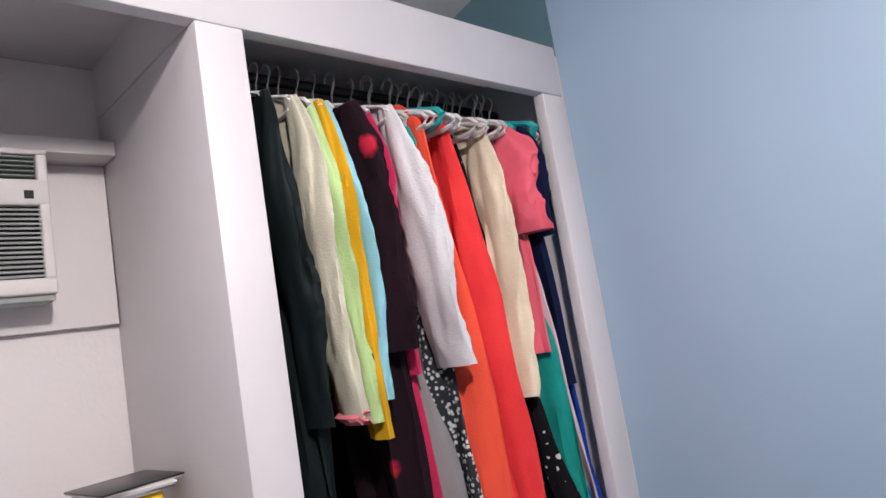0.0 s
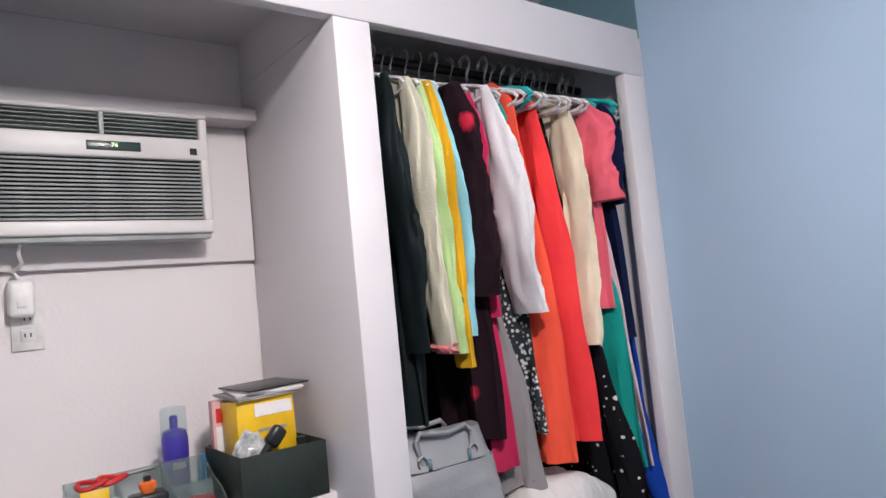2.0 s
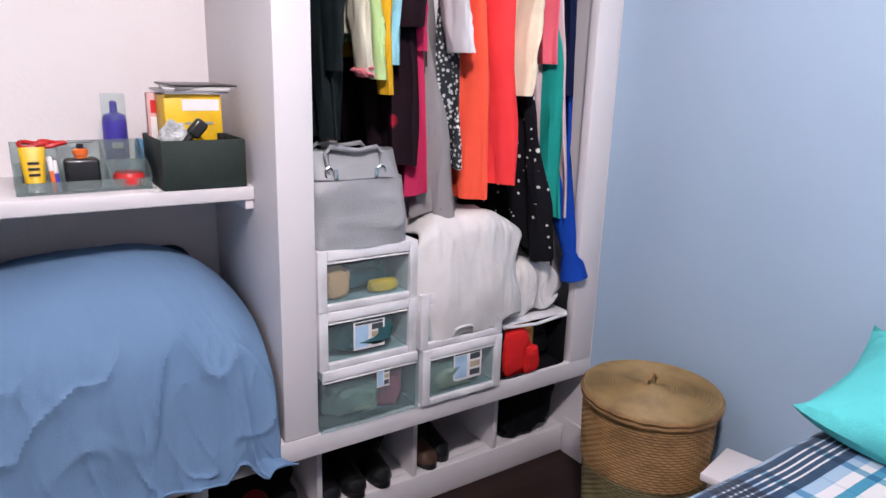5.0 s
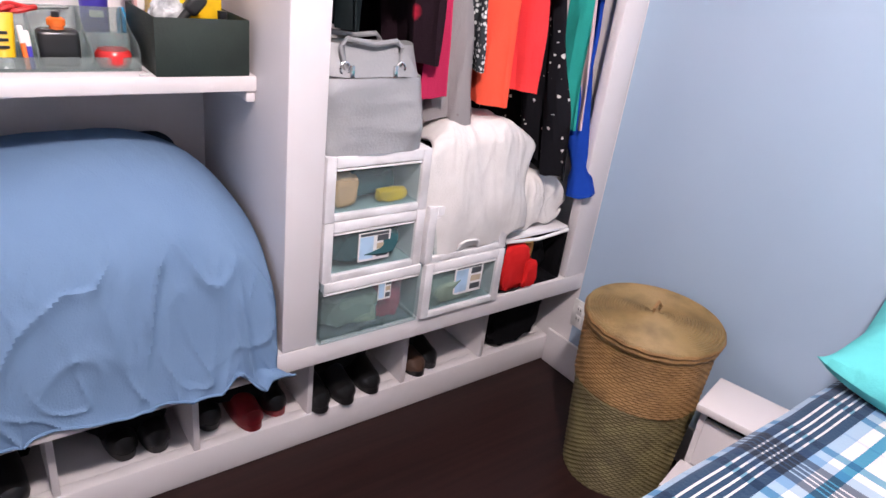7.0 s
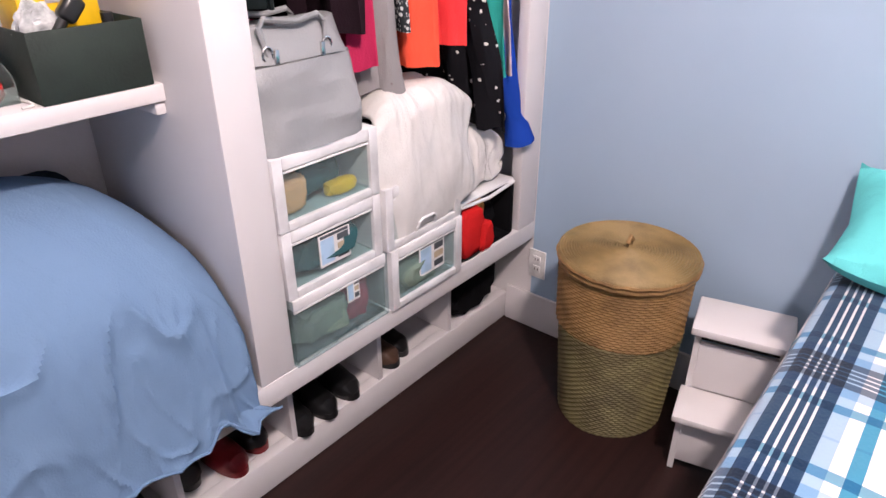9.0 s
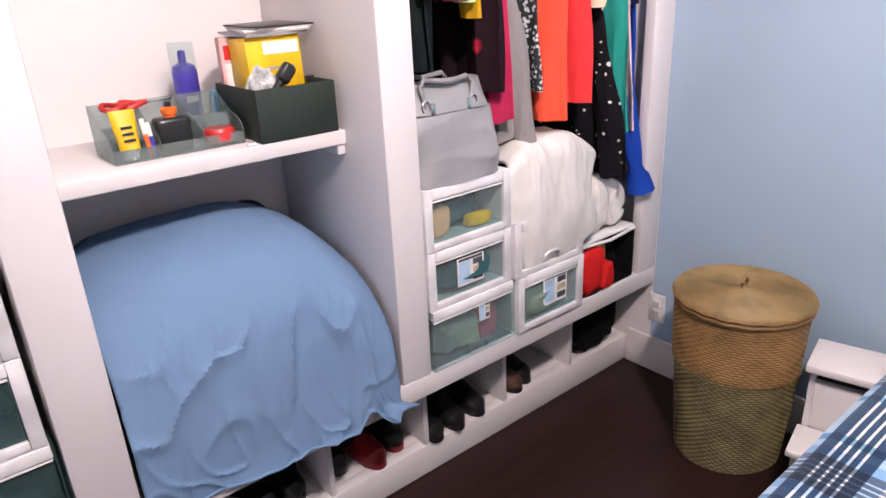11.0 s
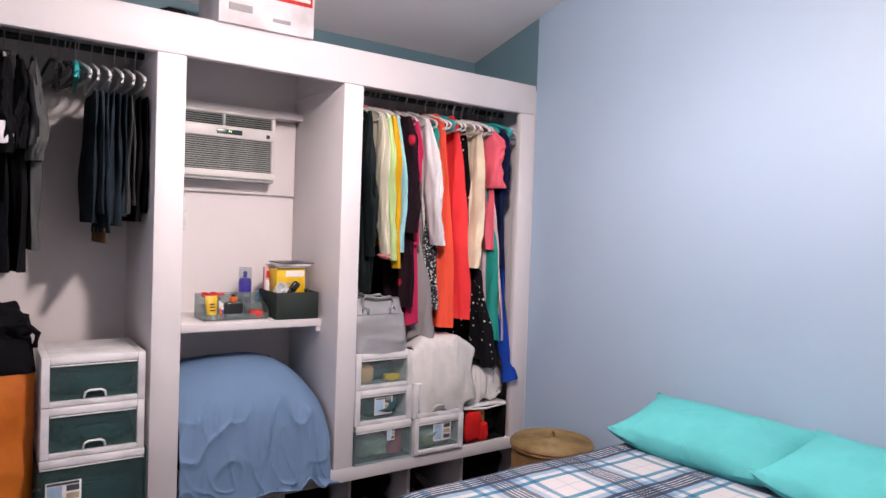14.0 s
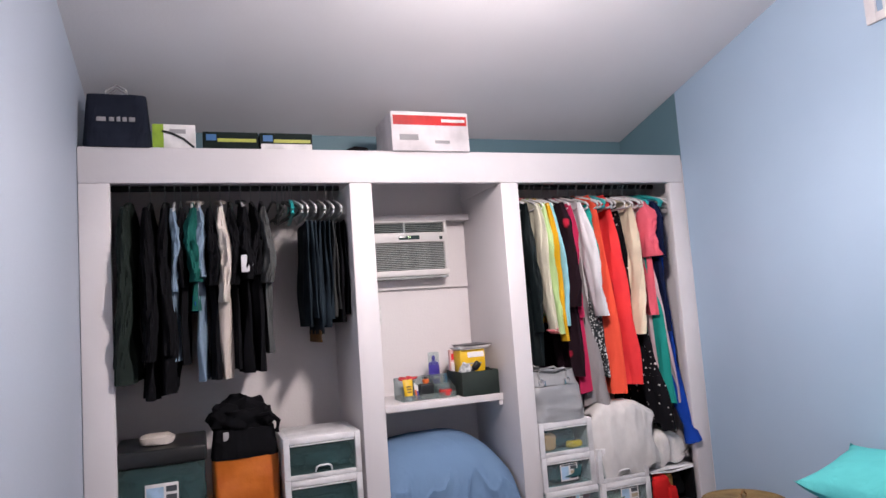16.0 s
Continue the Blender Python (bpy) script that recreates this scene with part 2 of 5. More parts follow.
# ---- garments ----
HANG_WHITE = material("white_hanger_plastic", (0.78, 0.77, 0.77), 0.35, scale=20, bump=0.03)
HANG_TEAL = material("teal_hanger_plastic", (0.03, 0.42, 0.42), 0.35, scale=20, bump=0.03)
HANG_DARK = material("dark_hanger_plastic", (0.03, 0.035, 0.035), 0.4, scale=20, bump=0.03)
WIRE = material("hanger_hook_wire", (0.62, 0.63, 0.63), 0.35, 0.5, scale=20, bump=0.03)


def hanger(name, mat, label, width=0.215, thick=0.0062):
    """A plastic hanger whose hook sits on the origin, arms along x."""
    h = thing(name, label, "hanger", group="hangers on the rods")
    arc = [(0.022 * math.cos(a), 0, 0.0 + 0.022 * math.sin(a)) for a in [radians(v) for v in range(200, -75, -25)]]
    pts = [(x, y, z) for x, y, z in arc] + [(0.004, 0, -0.032), (0, 0, -0.05), (0, 0, -0.09)]
    part("hook", tube(pts, 0.0026, 6), WIRE, h, "thin metal hook")
    w = width
    tri = [(x * w, 0, z + 0.004) for x, z in ((0, -0.09), (0.25, -0.102), (0.6, -0.125), (0.93, -0.15), (1, -0.165), (0.95, -0.18), (0.8, -0.185),
                                              (0, -0.185), (-0.8, -0.185), (-0.95, -0.18), (-1, -0.165), (-0.93, -0.15), (-0.6, -0.125), (-0.25, -0.102))]
    part("hanger_frame", tube(tri, thick, 7, closed=True), mat, h)
    return h


HW = hanger("clothes_hanger", HANG_WHITE, "white plastic clothes hanger on the clothes rod")
HT = hanger("clothes_hanger", HANG_TEAL, "teal plastic clothes hanger on the clothes rod", 0.215, 0.010)
HD = hanger("clothes_hanger", HANG_DARK, "dark plastic clothes hanger on the clothes rod")
HW.matrix_basis = pose(ROD_X, 1.845, ROD_Z + 0.017, 0, 0, 6)
HT.matrix_basis = pose(ROD_X + 0.02, 1.735, ROD_Z + 0.017, 0, 0, -4)
HD.matrix_basis = pose(ROD_X, -0.335, ROD_Z + 0.017, 0, 0, 10)


def hang(kind, y, turn=0.0, dx=0.0):
    return copy_thing({"w": HW, "t": HT, "d": HD}[kind], pose(ROD_X + dx, y, ROD_Z + 0.017, 0, 0, turn))


def body_mesh(rng, length, shoulder, mid, hem, thick, neck=0.055, drop=0.075, folds=4, lean=0.0, wavy=0.010, n=44, rows=34, ragged=0.0, flare=0.0):
    """A hanging garment's body as one closed, creased bag; origin at the collar."""
    bm = bmesh.new()
    ph = [rng.uniform(0, 6.28) for _ in range(6)]
    seed = Vector((rng.uniform(0, 50), rng.uniform(0, 50), 0))
    rings = []
    for i in range(rows + 1):
        v = i / rows
        z = -length * v
        s = length * v
        if s < drop:
            k = s / drop
            w = neck + (shoulder - neck) * (k ** 0.75)
        else:
            k = (s - drop) / max(0.01, length - drop)
            w = shoulder + (mid - shoulder) * min(1, k * 2.2) if k < 0.455 else mid + (hem - mid) * (k - 0.455) / 0.545
        tk = thick * (0.45 + 0.55 * min(1, s / 0.25)) * (1 + flare * v ** 3)
        amp = wavy * min(1, s / 0.3) * (0.6 + 0.8 * v)
        ring = []
        for j in range(n):
            a = math.tau * j / n
            c, sn = math.cos(a), math.sin(a)
            u = c * w
            fold = amp * (math.sin(u * folds * 14 + ph[0] + 0.8 * math.sin(v * 5 + ph[1])) + 0.5 * math.sin(u * folds * 31 + ph[2] + v * 3))
            nz = noise.noise(seed + Vector((u * 7, (sn > 0) * 3.0, z * 5))) * 0.012
            y = math.copysign(abs(sn) ** 0.7, sn) * tk * (0.75 + 0.35 * math.sin(v * 7 + ph[3])) + fold + nz + lean * v
            zz = z + ragged * (math.sin(u * 25 + ph[4]) * 0.6 + 0.4 * math.sin(u * 61 + ph[5])) * max(0, (v - 0.8) * 5)
            ring.append(bm.verts.new((u * (1 + 0.03 * math.sin(v * 9 + ph[5])), y, zz)))
        rings.append(ring)
    for a, b in zip(rings, rings[1:]):
        for j in range(n):
            bm.faces.new((a[j], a[(j + 1) % n], b[(j + 1) % n], b[j]))
    bm.faces.new(rings[0][::-1])
    bm.faces.new(rings[-1])
    return bm


def sleeve_mesh(rng, length, x0, z0, r0, r1, out=0.03, lean=0.0, n=36, rows=40):
    """A sleeve that hangs from the shoulder's end."""
    bm = bmesh.new()
    ph = [rng.uniform(0, 6.28) for _ in range(4)]
    rings = []
    sg = 1 if x0 > 0 else -1
    for i in range(rows + 1):
        v = i / rows
        cx = x0 + sg * out * math.sin(min(1.0, v * 1.4) * 1.9) * (1 - 0.3 * v)
        r = r0 + (r1 - r0) * v
        k = min(1, v / 0.34)
        r *= 0.42 + 0.58 * k * (2 - k)
        if i == rows:
            r *= 0.96
        ring = []
        for j in range(n):
            a = math.tau * j / n
            ridge = (1 - abs(noise.noise(Vector((a * 1.1 + ph[2], v * 5.0 + a * 0.8, ph[0] * 7))))) ** 4
            cr = 0.93 + 0.10 * math.sin(3 * a + ph[0] + v * 6) + 0.05 * math.sin(v * 23 + ph[1] + 2 * a) + 0.26 * ridge * min(1, v * 4) + 0.09 * math.sin(5 * a + ph[3] + 2.2 * math.sin(v * 5 + ph[1]))
            ring.append(bm.verts.new((cx + math.cos(a) * r * 1.2 * cr + 0.006 * math.sin(v * 9 + ph[2]), math.sin(a) * r * 0.46 * cr + lean * v + 0.008 * math.sin(v * 6 + ph[3]), z0 - length * v)))
        rings.append(ring)
    for a, b in zip(rings, rings[1:]):
        for j in range(n):
            bm.faces.new((a[j], a[(j + 1) % n], b[(j + 1) % n], b[j]))
    bm.faces.new(rings[0][::-1])
    bm.faces.new(rings[-1])
    return bm


_count = [0]


def garment(name, y, mat, label, category, length=0.62, shoulder=0.2, mid=0.2, hem=0.22, thick=0.016, sleeve=0.0, sr=(0.05, 0.036), turn=0.0, dx=0.0, dz=0.0, lean=0.0,
            group="", kind="w", sleeve_mat=None, cuff=None, collar=None, neck=0.055, band=None, wavy=0.010, ragged=0.0, hanger_too=True, drop=0.075, flare=0.0):
    _count[0] += 1
    rng = random.Random(100 + _count[0])
    length += 0.06 if group == R else 0.03
    sleeve += 0.085 if sleeve else 0
    g = thing(name, label, category, pose(ROD_X + dx, y, ROD_Z - 0.075 + dz, 0, 0, turn), group=group)
    part("body", body_mesh(rng, length, shoulder, mid, hem, thick, neck, folds=rng.choice((3, 4, 5)), lean=lean, wavy=wavy, ragged=ragged, drop=drop, flare=flare), mat, g)
    if band:
        lo, hi, bmat = band
        b = body_mesh(rng, hi - lo, shoulder + 0.004, mid + 0.006, mid + 0.006, thick + 0.006, shoulder + 0.003, drop=0.02, wavy=0.003, rows=10)
        b.transform(Matrix.Translation((0, 0, -lo)))
        part("panel", b, bmat, g, "contrasting cloth panel")
    if sleeve:
        for sg in (1, -1):
            s = part("sleeve", sleeve_mesh(rng, sleeve, sg * (shoulder - 0.012), -0.055, sr[0], sr[1], lean=lean * sleeve / length), sleeve_mat or mat, g)
            if cuff:
                b = sleeve_mesh(rng, 0.035, sg * (shoulder - 0.012 + 0.021), -0.055 - sleeve + 0.03, sr[1] * 1.08, sr[1] * 1.06, out=0.0, rows=4)
                b.transform(Matrix.Translation((0, lean * sleeve / length, 0)))
                part("cuff", b, cuff, s, "coloured ribbed cuff")
    if not sleeve and not collar:
        collar = mat
    if collar:
        ring = [(0.058 * math.cos(a), 0.018 * math.sin(a), 0.006 - 0.012 * math.cos(a)) for a in [math.tau * k / 16 for k in range(16)]]
        part("collar", tube(ring, 0.011, 7, closed=True), collar, g)
    if hanger_too:
        hang(kind, y, turn, dx)
    return g


def printed(name, base, spot, scale, lo, hi, distort=2.0):
    """Cloth with a scattered print of small blots."""
    m = cloth(name, base)
    nt = m.node_tree
    b = nt.nodes["Principled BSDF"]
    tc = nt.nodes.new("ShaderNodeTexCoord")
    v = nt.nodes.new("ShaderNodeTexVoronoi")
    v.inputs["Scale"].default_value = scale
    nz = nt.nodes.new("ShaderNodeTexNoise")
    nz.inputs["Scale"].default_value, nz.inputs["Detail"].default_value = scale * 2.2, 3
    ad = nt.nodes.new("ShaderNodeMath")
    ad.operation = "MULTIPLY_ADD"
    ad.inputs[1].default_value = distort * 0.25
    mr = nt.nodes.new("ShaderNodeMapRange")
    mr.inputs[1].default_value, mr.inputs[2].default_value = lo, hi
    mr.inputs[3].default_value, mr.inputs[4].default_value = 1, 0
    mx = nt.nodes.new("ShaderNodeMix")
    mx.data_type = "RGBA"
    nt.links.new(tc.outputs["Object"], v.inputs["Vector"])
    nt.links.new(tc.outputs["Object"], nz.inputs["Vector"])
    nt.links.new(nz.outputs[0], ad.inputs[0])
    nt.links.new(v.outputs["Distance"], ad.inputs[2])
    nt.links.new(ad.outputs[0], mr.inputs[0])
    nt.links.new(mr.outputs[0], mx.inputs[0])
    mx.inputs[6].default_value, mx.inputs[7].default_value = (*base, 1), (*spot, 1)
    nt.links.new(mx.outputs[2], b.inputs["Base Color"])
    return m


C_JACKET = material("black_leather", (0.006, 0.011, 0.012), 0.62, scale=8, bump=0.5, bump_scale=26, spec=0.15)
C_CREAM = cloth("cream_knit", (0.62, 0.60, 0.47))
C_PINKCUFF = cloth("salmon_cuff", (0.75, 0.22, 0.25))
C_LIME = cloth("pale_lime_cotton", (0.48, 0.66, 0.30))
C_MUST = cloth("mustard_cotton", (0.72, 0.40, 0.02))
C_WHITE = cloth("white_cotton", (0.70, 0.69, 0.71), detail=0.08)
C_SKY = cloth("sky_blue_cotton", (0.30, 0.62, 0.72))
C_MAROON = printed("black_and_red_print", (0.016, 0.008, 0.012), (0.50, 0.02, 0.05), 5.0, 0.36, 0.44)
C_CRIM = cloth("crimson_cotton", (0.52, 0.03, 0.10))
C_GREYFL = printed("grey_floral_print", (0.25, 0.235, 0.24), (0.13, 0.075, 0.07), 15.0, 0.36, 0.44, 2.6)
C_PAT = printed("black_white_print", (0.03, 0.035, 0.04), (0.62, 0.64, 0.64), 74.0, 0.42, 0.60, 1.2)
C_ORANGE = cloth("orange_red_cotton", (0.86, 0.105, 0.055), second=(0.80, 0.085, 0.05))
C_RED = cloth("coral_red_cotton", (0.84, 0.055, 0.055), second=(0.72, 0.04, 0.05))
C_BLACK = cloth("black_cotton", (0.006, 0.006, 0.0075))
C_BLACKFL = printed("black_floral_print", (0.010, 0.010, 0.013), (0.68, 0.66, 0.64), 30.0, 0.41, 0.45, 2.2)
C_IVORY = cloth("ivory_cotton", (0.76, 0.67, 0.50))
C_CORAL = cloth("coral_pink_cotton", (0.80, 0.14, 0.19))
C_PPINK = printed("pale_pink_print", (0.66, 0.50, 0.53), (0.45, 0.40, 0.42), 26.0, 0.30, 0.40)
C_TEAL = cloth("teal_cotton", (0.02, 0.33, 0.28))
C_TEALD = cloth("dark_green_cotton", (0.012, 0.095, 0.08))
C_NAVY = cloth("navy_cotton", (0.008, 0.013, 0.045))
C_ROYAL = cloth("royal_blue_cotton", (0.010, 0.052, 0.34))
C_DKGREEN = cloth("dark_green_wool", (0.017, 0.024, 0.021))
C_GREY = cloth("grey_cotton", (0.07, 0.073, 0.073))
C_DENIM = cloth("dark_denim", (0.010, 0.015, 0.021), second=(0.020, 0.031, 0.040), scale=9)
C_LTBLUE = cloth("light_blue_cotton", (0.20, 0.28, 0.37))
C_BEIGE = cloth("beige_cotton", (0.56, 0.50, 0.45))

G = "clothes in the other bay"
R = "clothes in the wardrobe"
garment("leather_jacket", 0.925, C_JACKET, "black leather jacket on a hanger", "jacket", 0.88, 0.215, 0.23, 0.24, 0.018, 0.62, (0.050, 0.042), group=R, lean=0.02)
garment("coat", 0.958, C_BLACK, "long black coat on a hanger", "coat", 1.02, 0.17, 0.16, 0.16, 0.026, 0.60, group=R, dx=-0.10, lean=0.02, hanger_too=False)
garment("cardigan", 0.992, C_CREAM, "cream knit cardigan with pink cuffs on a hanger", "cardigan", 0.60, 0.21, 0.22, 0.23, 0.016, 0.63, (0.046, 0.036), group=R, cuff=C_PINKCUFF, collar=C_PINKCUFF, lean=0.04)
garment("blouse", 1.036, C_LIME, "pale lime green blouse on a hanger", "blouse", 0.62, 0.205, 0.22, 0.23, 0.013, 0.64, (0.048, 0.034), group=R, lean=0.035)
garment("shirt", 1.068, C_MUST, "mustard yellow shirt with a white yoke on a hanger", "shirt", 0.66, 0.205, 0.21, 0.22, 0.012, 0.68, (0.04, 0.028), group=R, lean=0.04, band=(0.05, 0.24, C_WHITE))
garment("shirt", 1.098, C_SKY, "sky blue shirt on a hanger", "shirt", 0.60, 0.20, 0.21, 0.22, 0.012, 0.60, (0.042, 0.03), group=R, lean=0.035)
garment("dress", 1.152, C_MAROON, "long black dress with red print on a hanger", "dress", 0.96, 0.22, 0.23, 0.24, 0.030, 0.50, (0.060, 0.055), group=R, lean=0.03)
garment("dress", 1.202, C_CRIM, "crimson red dress on a hanger", "dress", 1.06, 0.20, 0.205, 0.235, 0.013, 0.56, (0.040, 0.030), group=R, lean=0.02, dx=0.0, flare=1.4, ragged=0.02)
garment("dress", 1.262, C_GREYFL, "grey floral dress with a ruffled hem on a hanger", "dress", 1.14, 0.14, 0.17, 0.235, 0.016, 0, group=R, dx=0.0, lean=0.045, wavy=0.016, ragged=0.03, flare=3.2)
garment("blouse", 1.248, C_WHITE, "white long-sleeved blouse on a hanger", "blouse", 0.60, 0.215, 0.235, 0.25, 0.020, 0.56, (0.050, 0.050), group=R, lean=0.09, dx=0.02)
garment("dress", 1.325, C_PAT, "black and white patterned dress on a hanger", "dress", 0.98, 0.185, 0.20, 0.235, 0.014, 0, group=R, lean=0.025)
garment("shirt", 1.345, C_TEAL, "dark teal shirt on a hanger", "shirt", 0.48, 0.19, 0.20, 0.21, 0.010, 0.30, (0.04, 0.03), group=R, dx=-0.03, lean=0.02)
garment("dress", 1.380, C_ORANGE, "orange-red sleeveless dress on a hanger", "dress", 1.075, 0.195, 0.24, 0.25, 0.032, 0, group=R, lean=0.03, neck=0.12, dx=0.015, wavy=0.014)
garment("dress", 1.478, C_RED, "coral red sleeveless dress on a hanger", "dress", 1.035, 0.20, 0.245, 0.26, 0.040, 0, group=R, lean=0.04, neck=0.13, dx=0.015, wavy=0.015)
garment("dress", 1.556, C_BLACKFL, "long black dress with white flowers on a hanger", "dress", 1.30, 0.11, 0.17, 0.27, 0.030, 0, group=R, dx=0.025, lean=0.15, neck=0.07, ragged=0.03)
garment("blouse", 1.628, C_IVORY, "ivory blouse with long sleeves on a hanger", "blouse", 0.60, 0.19, 0.21, 0.22, 0.014, 0.68, (0.052, 0.044), group=R, lean=-0.03)
garment("dress", 1.668, C_PPINK, "pale pink dress with a faint print on a hanger", "dress", 1.16, 0.18, 0.21, 0.235, 0.014, 0, group=R, dx=0.015, lean=0.14, flare=0.8, ragged=0.012)
garment("shirt", 1.692, C_CORAL, "coral pink short-sleeved top on a hanger", "shirt", 0.66, 0.215, 0.22, 0.23, 0.013, 0.24, (0.058, 0.066), group=R, lean=0.03)
garment("dress", 1.716, C_TEAL, "teal green dress on a hanger", "dress", 1.17, 0.18, 0.21, 0.245, 0.012, 0, group=R, kind="t", lean=0.05)
garment("shirt", 1.755, C_NAVY, "navy blue shirt on a hanger", "shirt", 0.76, 0.205, 0.23, 0.245, 0.026, 0.25, (0.05, 0.045), group=R, lean=0.035, dx=0.01, hanger_too=False)
blue_dress = garment("dress", 1.795, C_ROYAL, "royal blue dress gathered at the hem on a hanger", "dress", 1.16, 0.16, 0.20, 0.20, 0.024, 0, group=R, dx=0.02, lean=0.03, wavy=0.014, ragged=0.02)
b = tube([(0.10, 0.015, -0.92), (0.13, 0.022, -1.06), (0.165, 0.034, -1.20), (0.195, 0.046, -1.31), (0.208, 0.052, -1.36), (0.218, 0.057, -1.40), (0.230, 0.064, -1.455)],
         [0.058, 0.052, 0.044, 0.034, 0.028, 0.038, 0.048], 22)
for v in b.verts:
    v.co += Vector((noise.noise(v.co * 26), noise.noise(v.co * 26 + Vector((4, 0, 0))), 0.8 * noise.noise(v.co * 40))) * 0.012
part("gathered_hem", b, C_ROYAL, blue_dress, "knotted and flared blue hem")
for y, k, tn in ((1.775, "t", 5), (1.81, "t", -8), (1.862, "w", 4), (1.360, "w", 9), (1.425, "t", -6), (1.435, "w", 7), (1.505, "w", -5), (1.555, "w", 10), (1.615, "w", 8), (1.69, "w", -5)):
    hang(k, y, tn, 0.035 if k == "w" else 0.05)

garment("coat", -1.062, C_DKGREEN, "dark grey-green wool coat on a hanger", "coat", 0.80, 0.23, 0.27, 0.31, 0.048, 0.62, (0.07, 0.06), group=G, kind="d", lean=-0.03)
garment("coat", -0.972, C_BLACK, "long black coat on a hanger", "coat", 0.88, 0.23, 0.25, 0.27, 0.046, 0.60, (0.07, 0.06), group=G, kind="d")
garment("sweater", -0.905, C_BLACK, "black sweater on a hanger", "sweater", 0.86, 0.22, 0.23, 0.25, 0.042, 0.58, (0.06, 0.05), group=G, kind="d")
garment("shirt", -0.862, C_LTBLUE, "light blue shirt on a hanger", "shirt", 0.72, 0.20, 0.21, 0.22, 0.010, 0.30, group=G)
garment("shirt", -0.835, C_BLACK, "black shirt on a hanger", "shirt", 0.74, 0.20, 0.21, 0.22, 0.014, 0.28, group=G, kind="d")
garment("polo_shirt", -0.785, C_TEALD, "teal polo shirt with a blue hem on a hanger", "shirt", 0.50, 0.21, 0.215, 0.225, 0.020, 0.26, (0.062, 0.058), group=G, collar=C_BEIGE, band=(0.46, 0.53, C_ROYAL))
garment("shirt", -0.755, C_LTBLUE, "faded light blue shirt on a hanger", "shirt", 0.82, 0.205, 0.21, 0.22, 0.014, 0.24, (0.05, 0.05), group=G, collar=C_BEIGE)
garment("shirt", -0.700, C_BLACK, "black shirt on a hanger", "shirt", 0.82, 0.205, 0.22, 0.225, 0.018, 0.28, (0.058, 0.055), group=G, kind="d")
garment("shirt", -0.652, C_BEIGE, "beige shirt with white front on a hanger", "shirt", 0.82, 0.215, 0.215, 0.22, 0.020, 0.36, (0.062, 0.05), group=G, collar=C_BEIGE)
garment("shirt", -0.608, C_BLACK, "black shirt on a hanger", "shirt", 0.78, 0.205, 0.22, 0.225, 0.018, 0.28, (0.058, 0.055), group=G, kind="d")
tee = garment("t_shirt", -0.555, C_BLACK, "black t-shirt with a white print on a hanger", "t-shirt", 0.80, 0.215, 0.23, 0.235, 0.024, 0.26, (0.064, 0.060), group=G, collar=C_GREY)
part("print", box(0.290, 0.302, -0.026, 0.026, -0.37, -0.29, 0.004), C_WHITE, tee, "white printed patch on the sleeve")
garment("t_shirt", -0.505, C_BLACK, "plain black t-shirt on a hanger", "t-shirt", 0.80, 0.205, 0.23, 0.235, 0.022, 0.24, (0.06, 0.058), group=G, kind="d")
garment("shirt", -0.460, C_GREY, "grey shirt on a hanger", "shirt", 0.72, 0.215, 0.225, 0.23, 0.018, 0.28, (0.06, 0.056), group=G, kind="d")
for y, tn in ((-0.40, 8), (-0.375, -6), (-0.35, 3)):
    hang("d", y, tn)
hang("t", -0.315, -4, 0.02)
hang("w", -0.305, 6, 0.02)


def jeans(y, mat, label, length, thick, hemmat=None, turn=0.0):
    """Trousers folded over a hanger's bar."""
    _count[0] += 1
    rng = random.Random(500 + _count[0])
    length += 0.02
    g = thing("jeans", label, "trousers", pose(ROD_X, y, ROD_Z - 0.195, 0, 0, turn), group=G)
    part("leg", body_mesh(rng, length, 0.185, 0.18, 0.17, thick, neck=0.175, drop=0.015, wavy=0.006), mat, g)
    b = body_mesh(rng, length * 0.93, 0.18, 0.175, 0.165, thick * 0.8, neck=0.17, drop=0.015, wavy=0.006)
    b.transform(Matrix.Translation((0.008, thick * 1.2, 0.002)))
    part("leg", b, mat, g)
    if hemmat:
        b = body_mesh(rng, 0.06, 0.168, 0.168, 0.168, thick * 1.06, neck=0.166, drop=0.005, rows=6, wavy=0.004)
        b.transform(Matrix.Translation((0.006, 0.0, -length + 0.02)))
        part("hem", b, hemmat, g, "brown turned-up hem")
    hang("w", y, turn, 0.01)
    return g


C_BROWN = cloth("brown_cotton", (0.14, 0.075, 0.03))
jeans(-0.255, C_DENIM, "dark navy trousers folded over a hanger", 0.50, 0.018)
jeans(-0.215, C_DENIM, "dark denim jeans folded over a hanger", 0.54, 0.018, C_BROWN)
jeans(-0.170, C_DENIM, "faded dark jeans folded over a hanger", 0.51, 0.018)
jeans(-0.130, C_GREY, "grey trousers folded over a hanger", 0.46, 0.012)
jeans(-0.090, C_BLACK, "black trousers folded over a hanger", 0.49, 0.018)

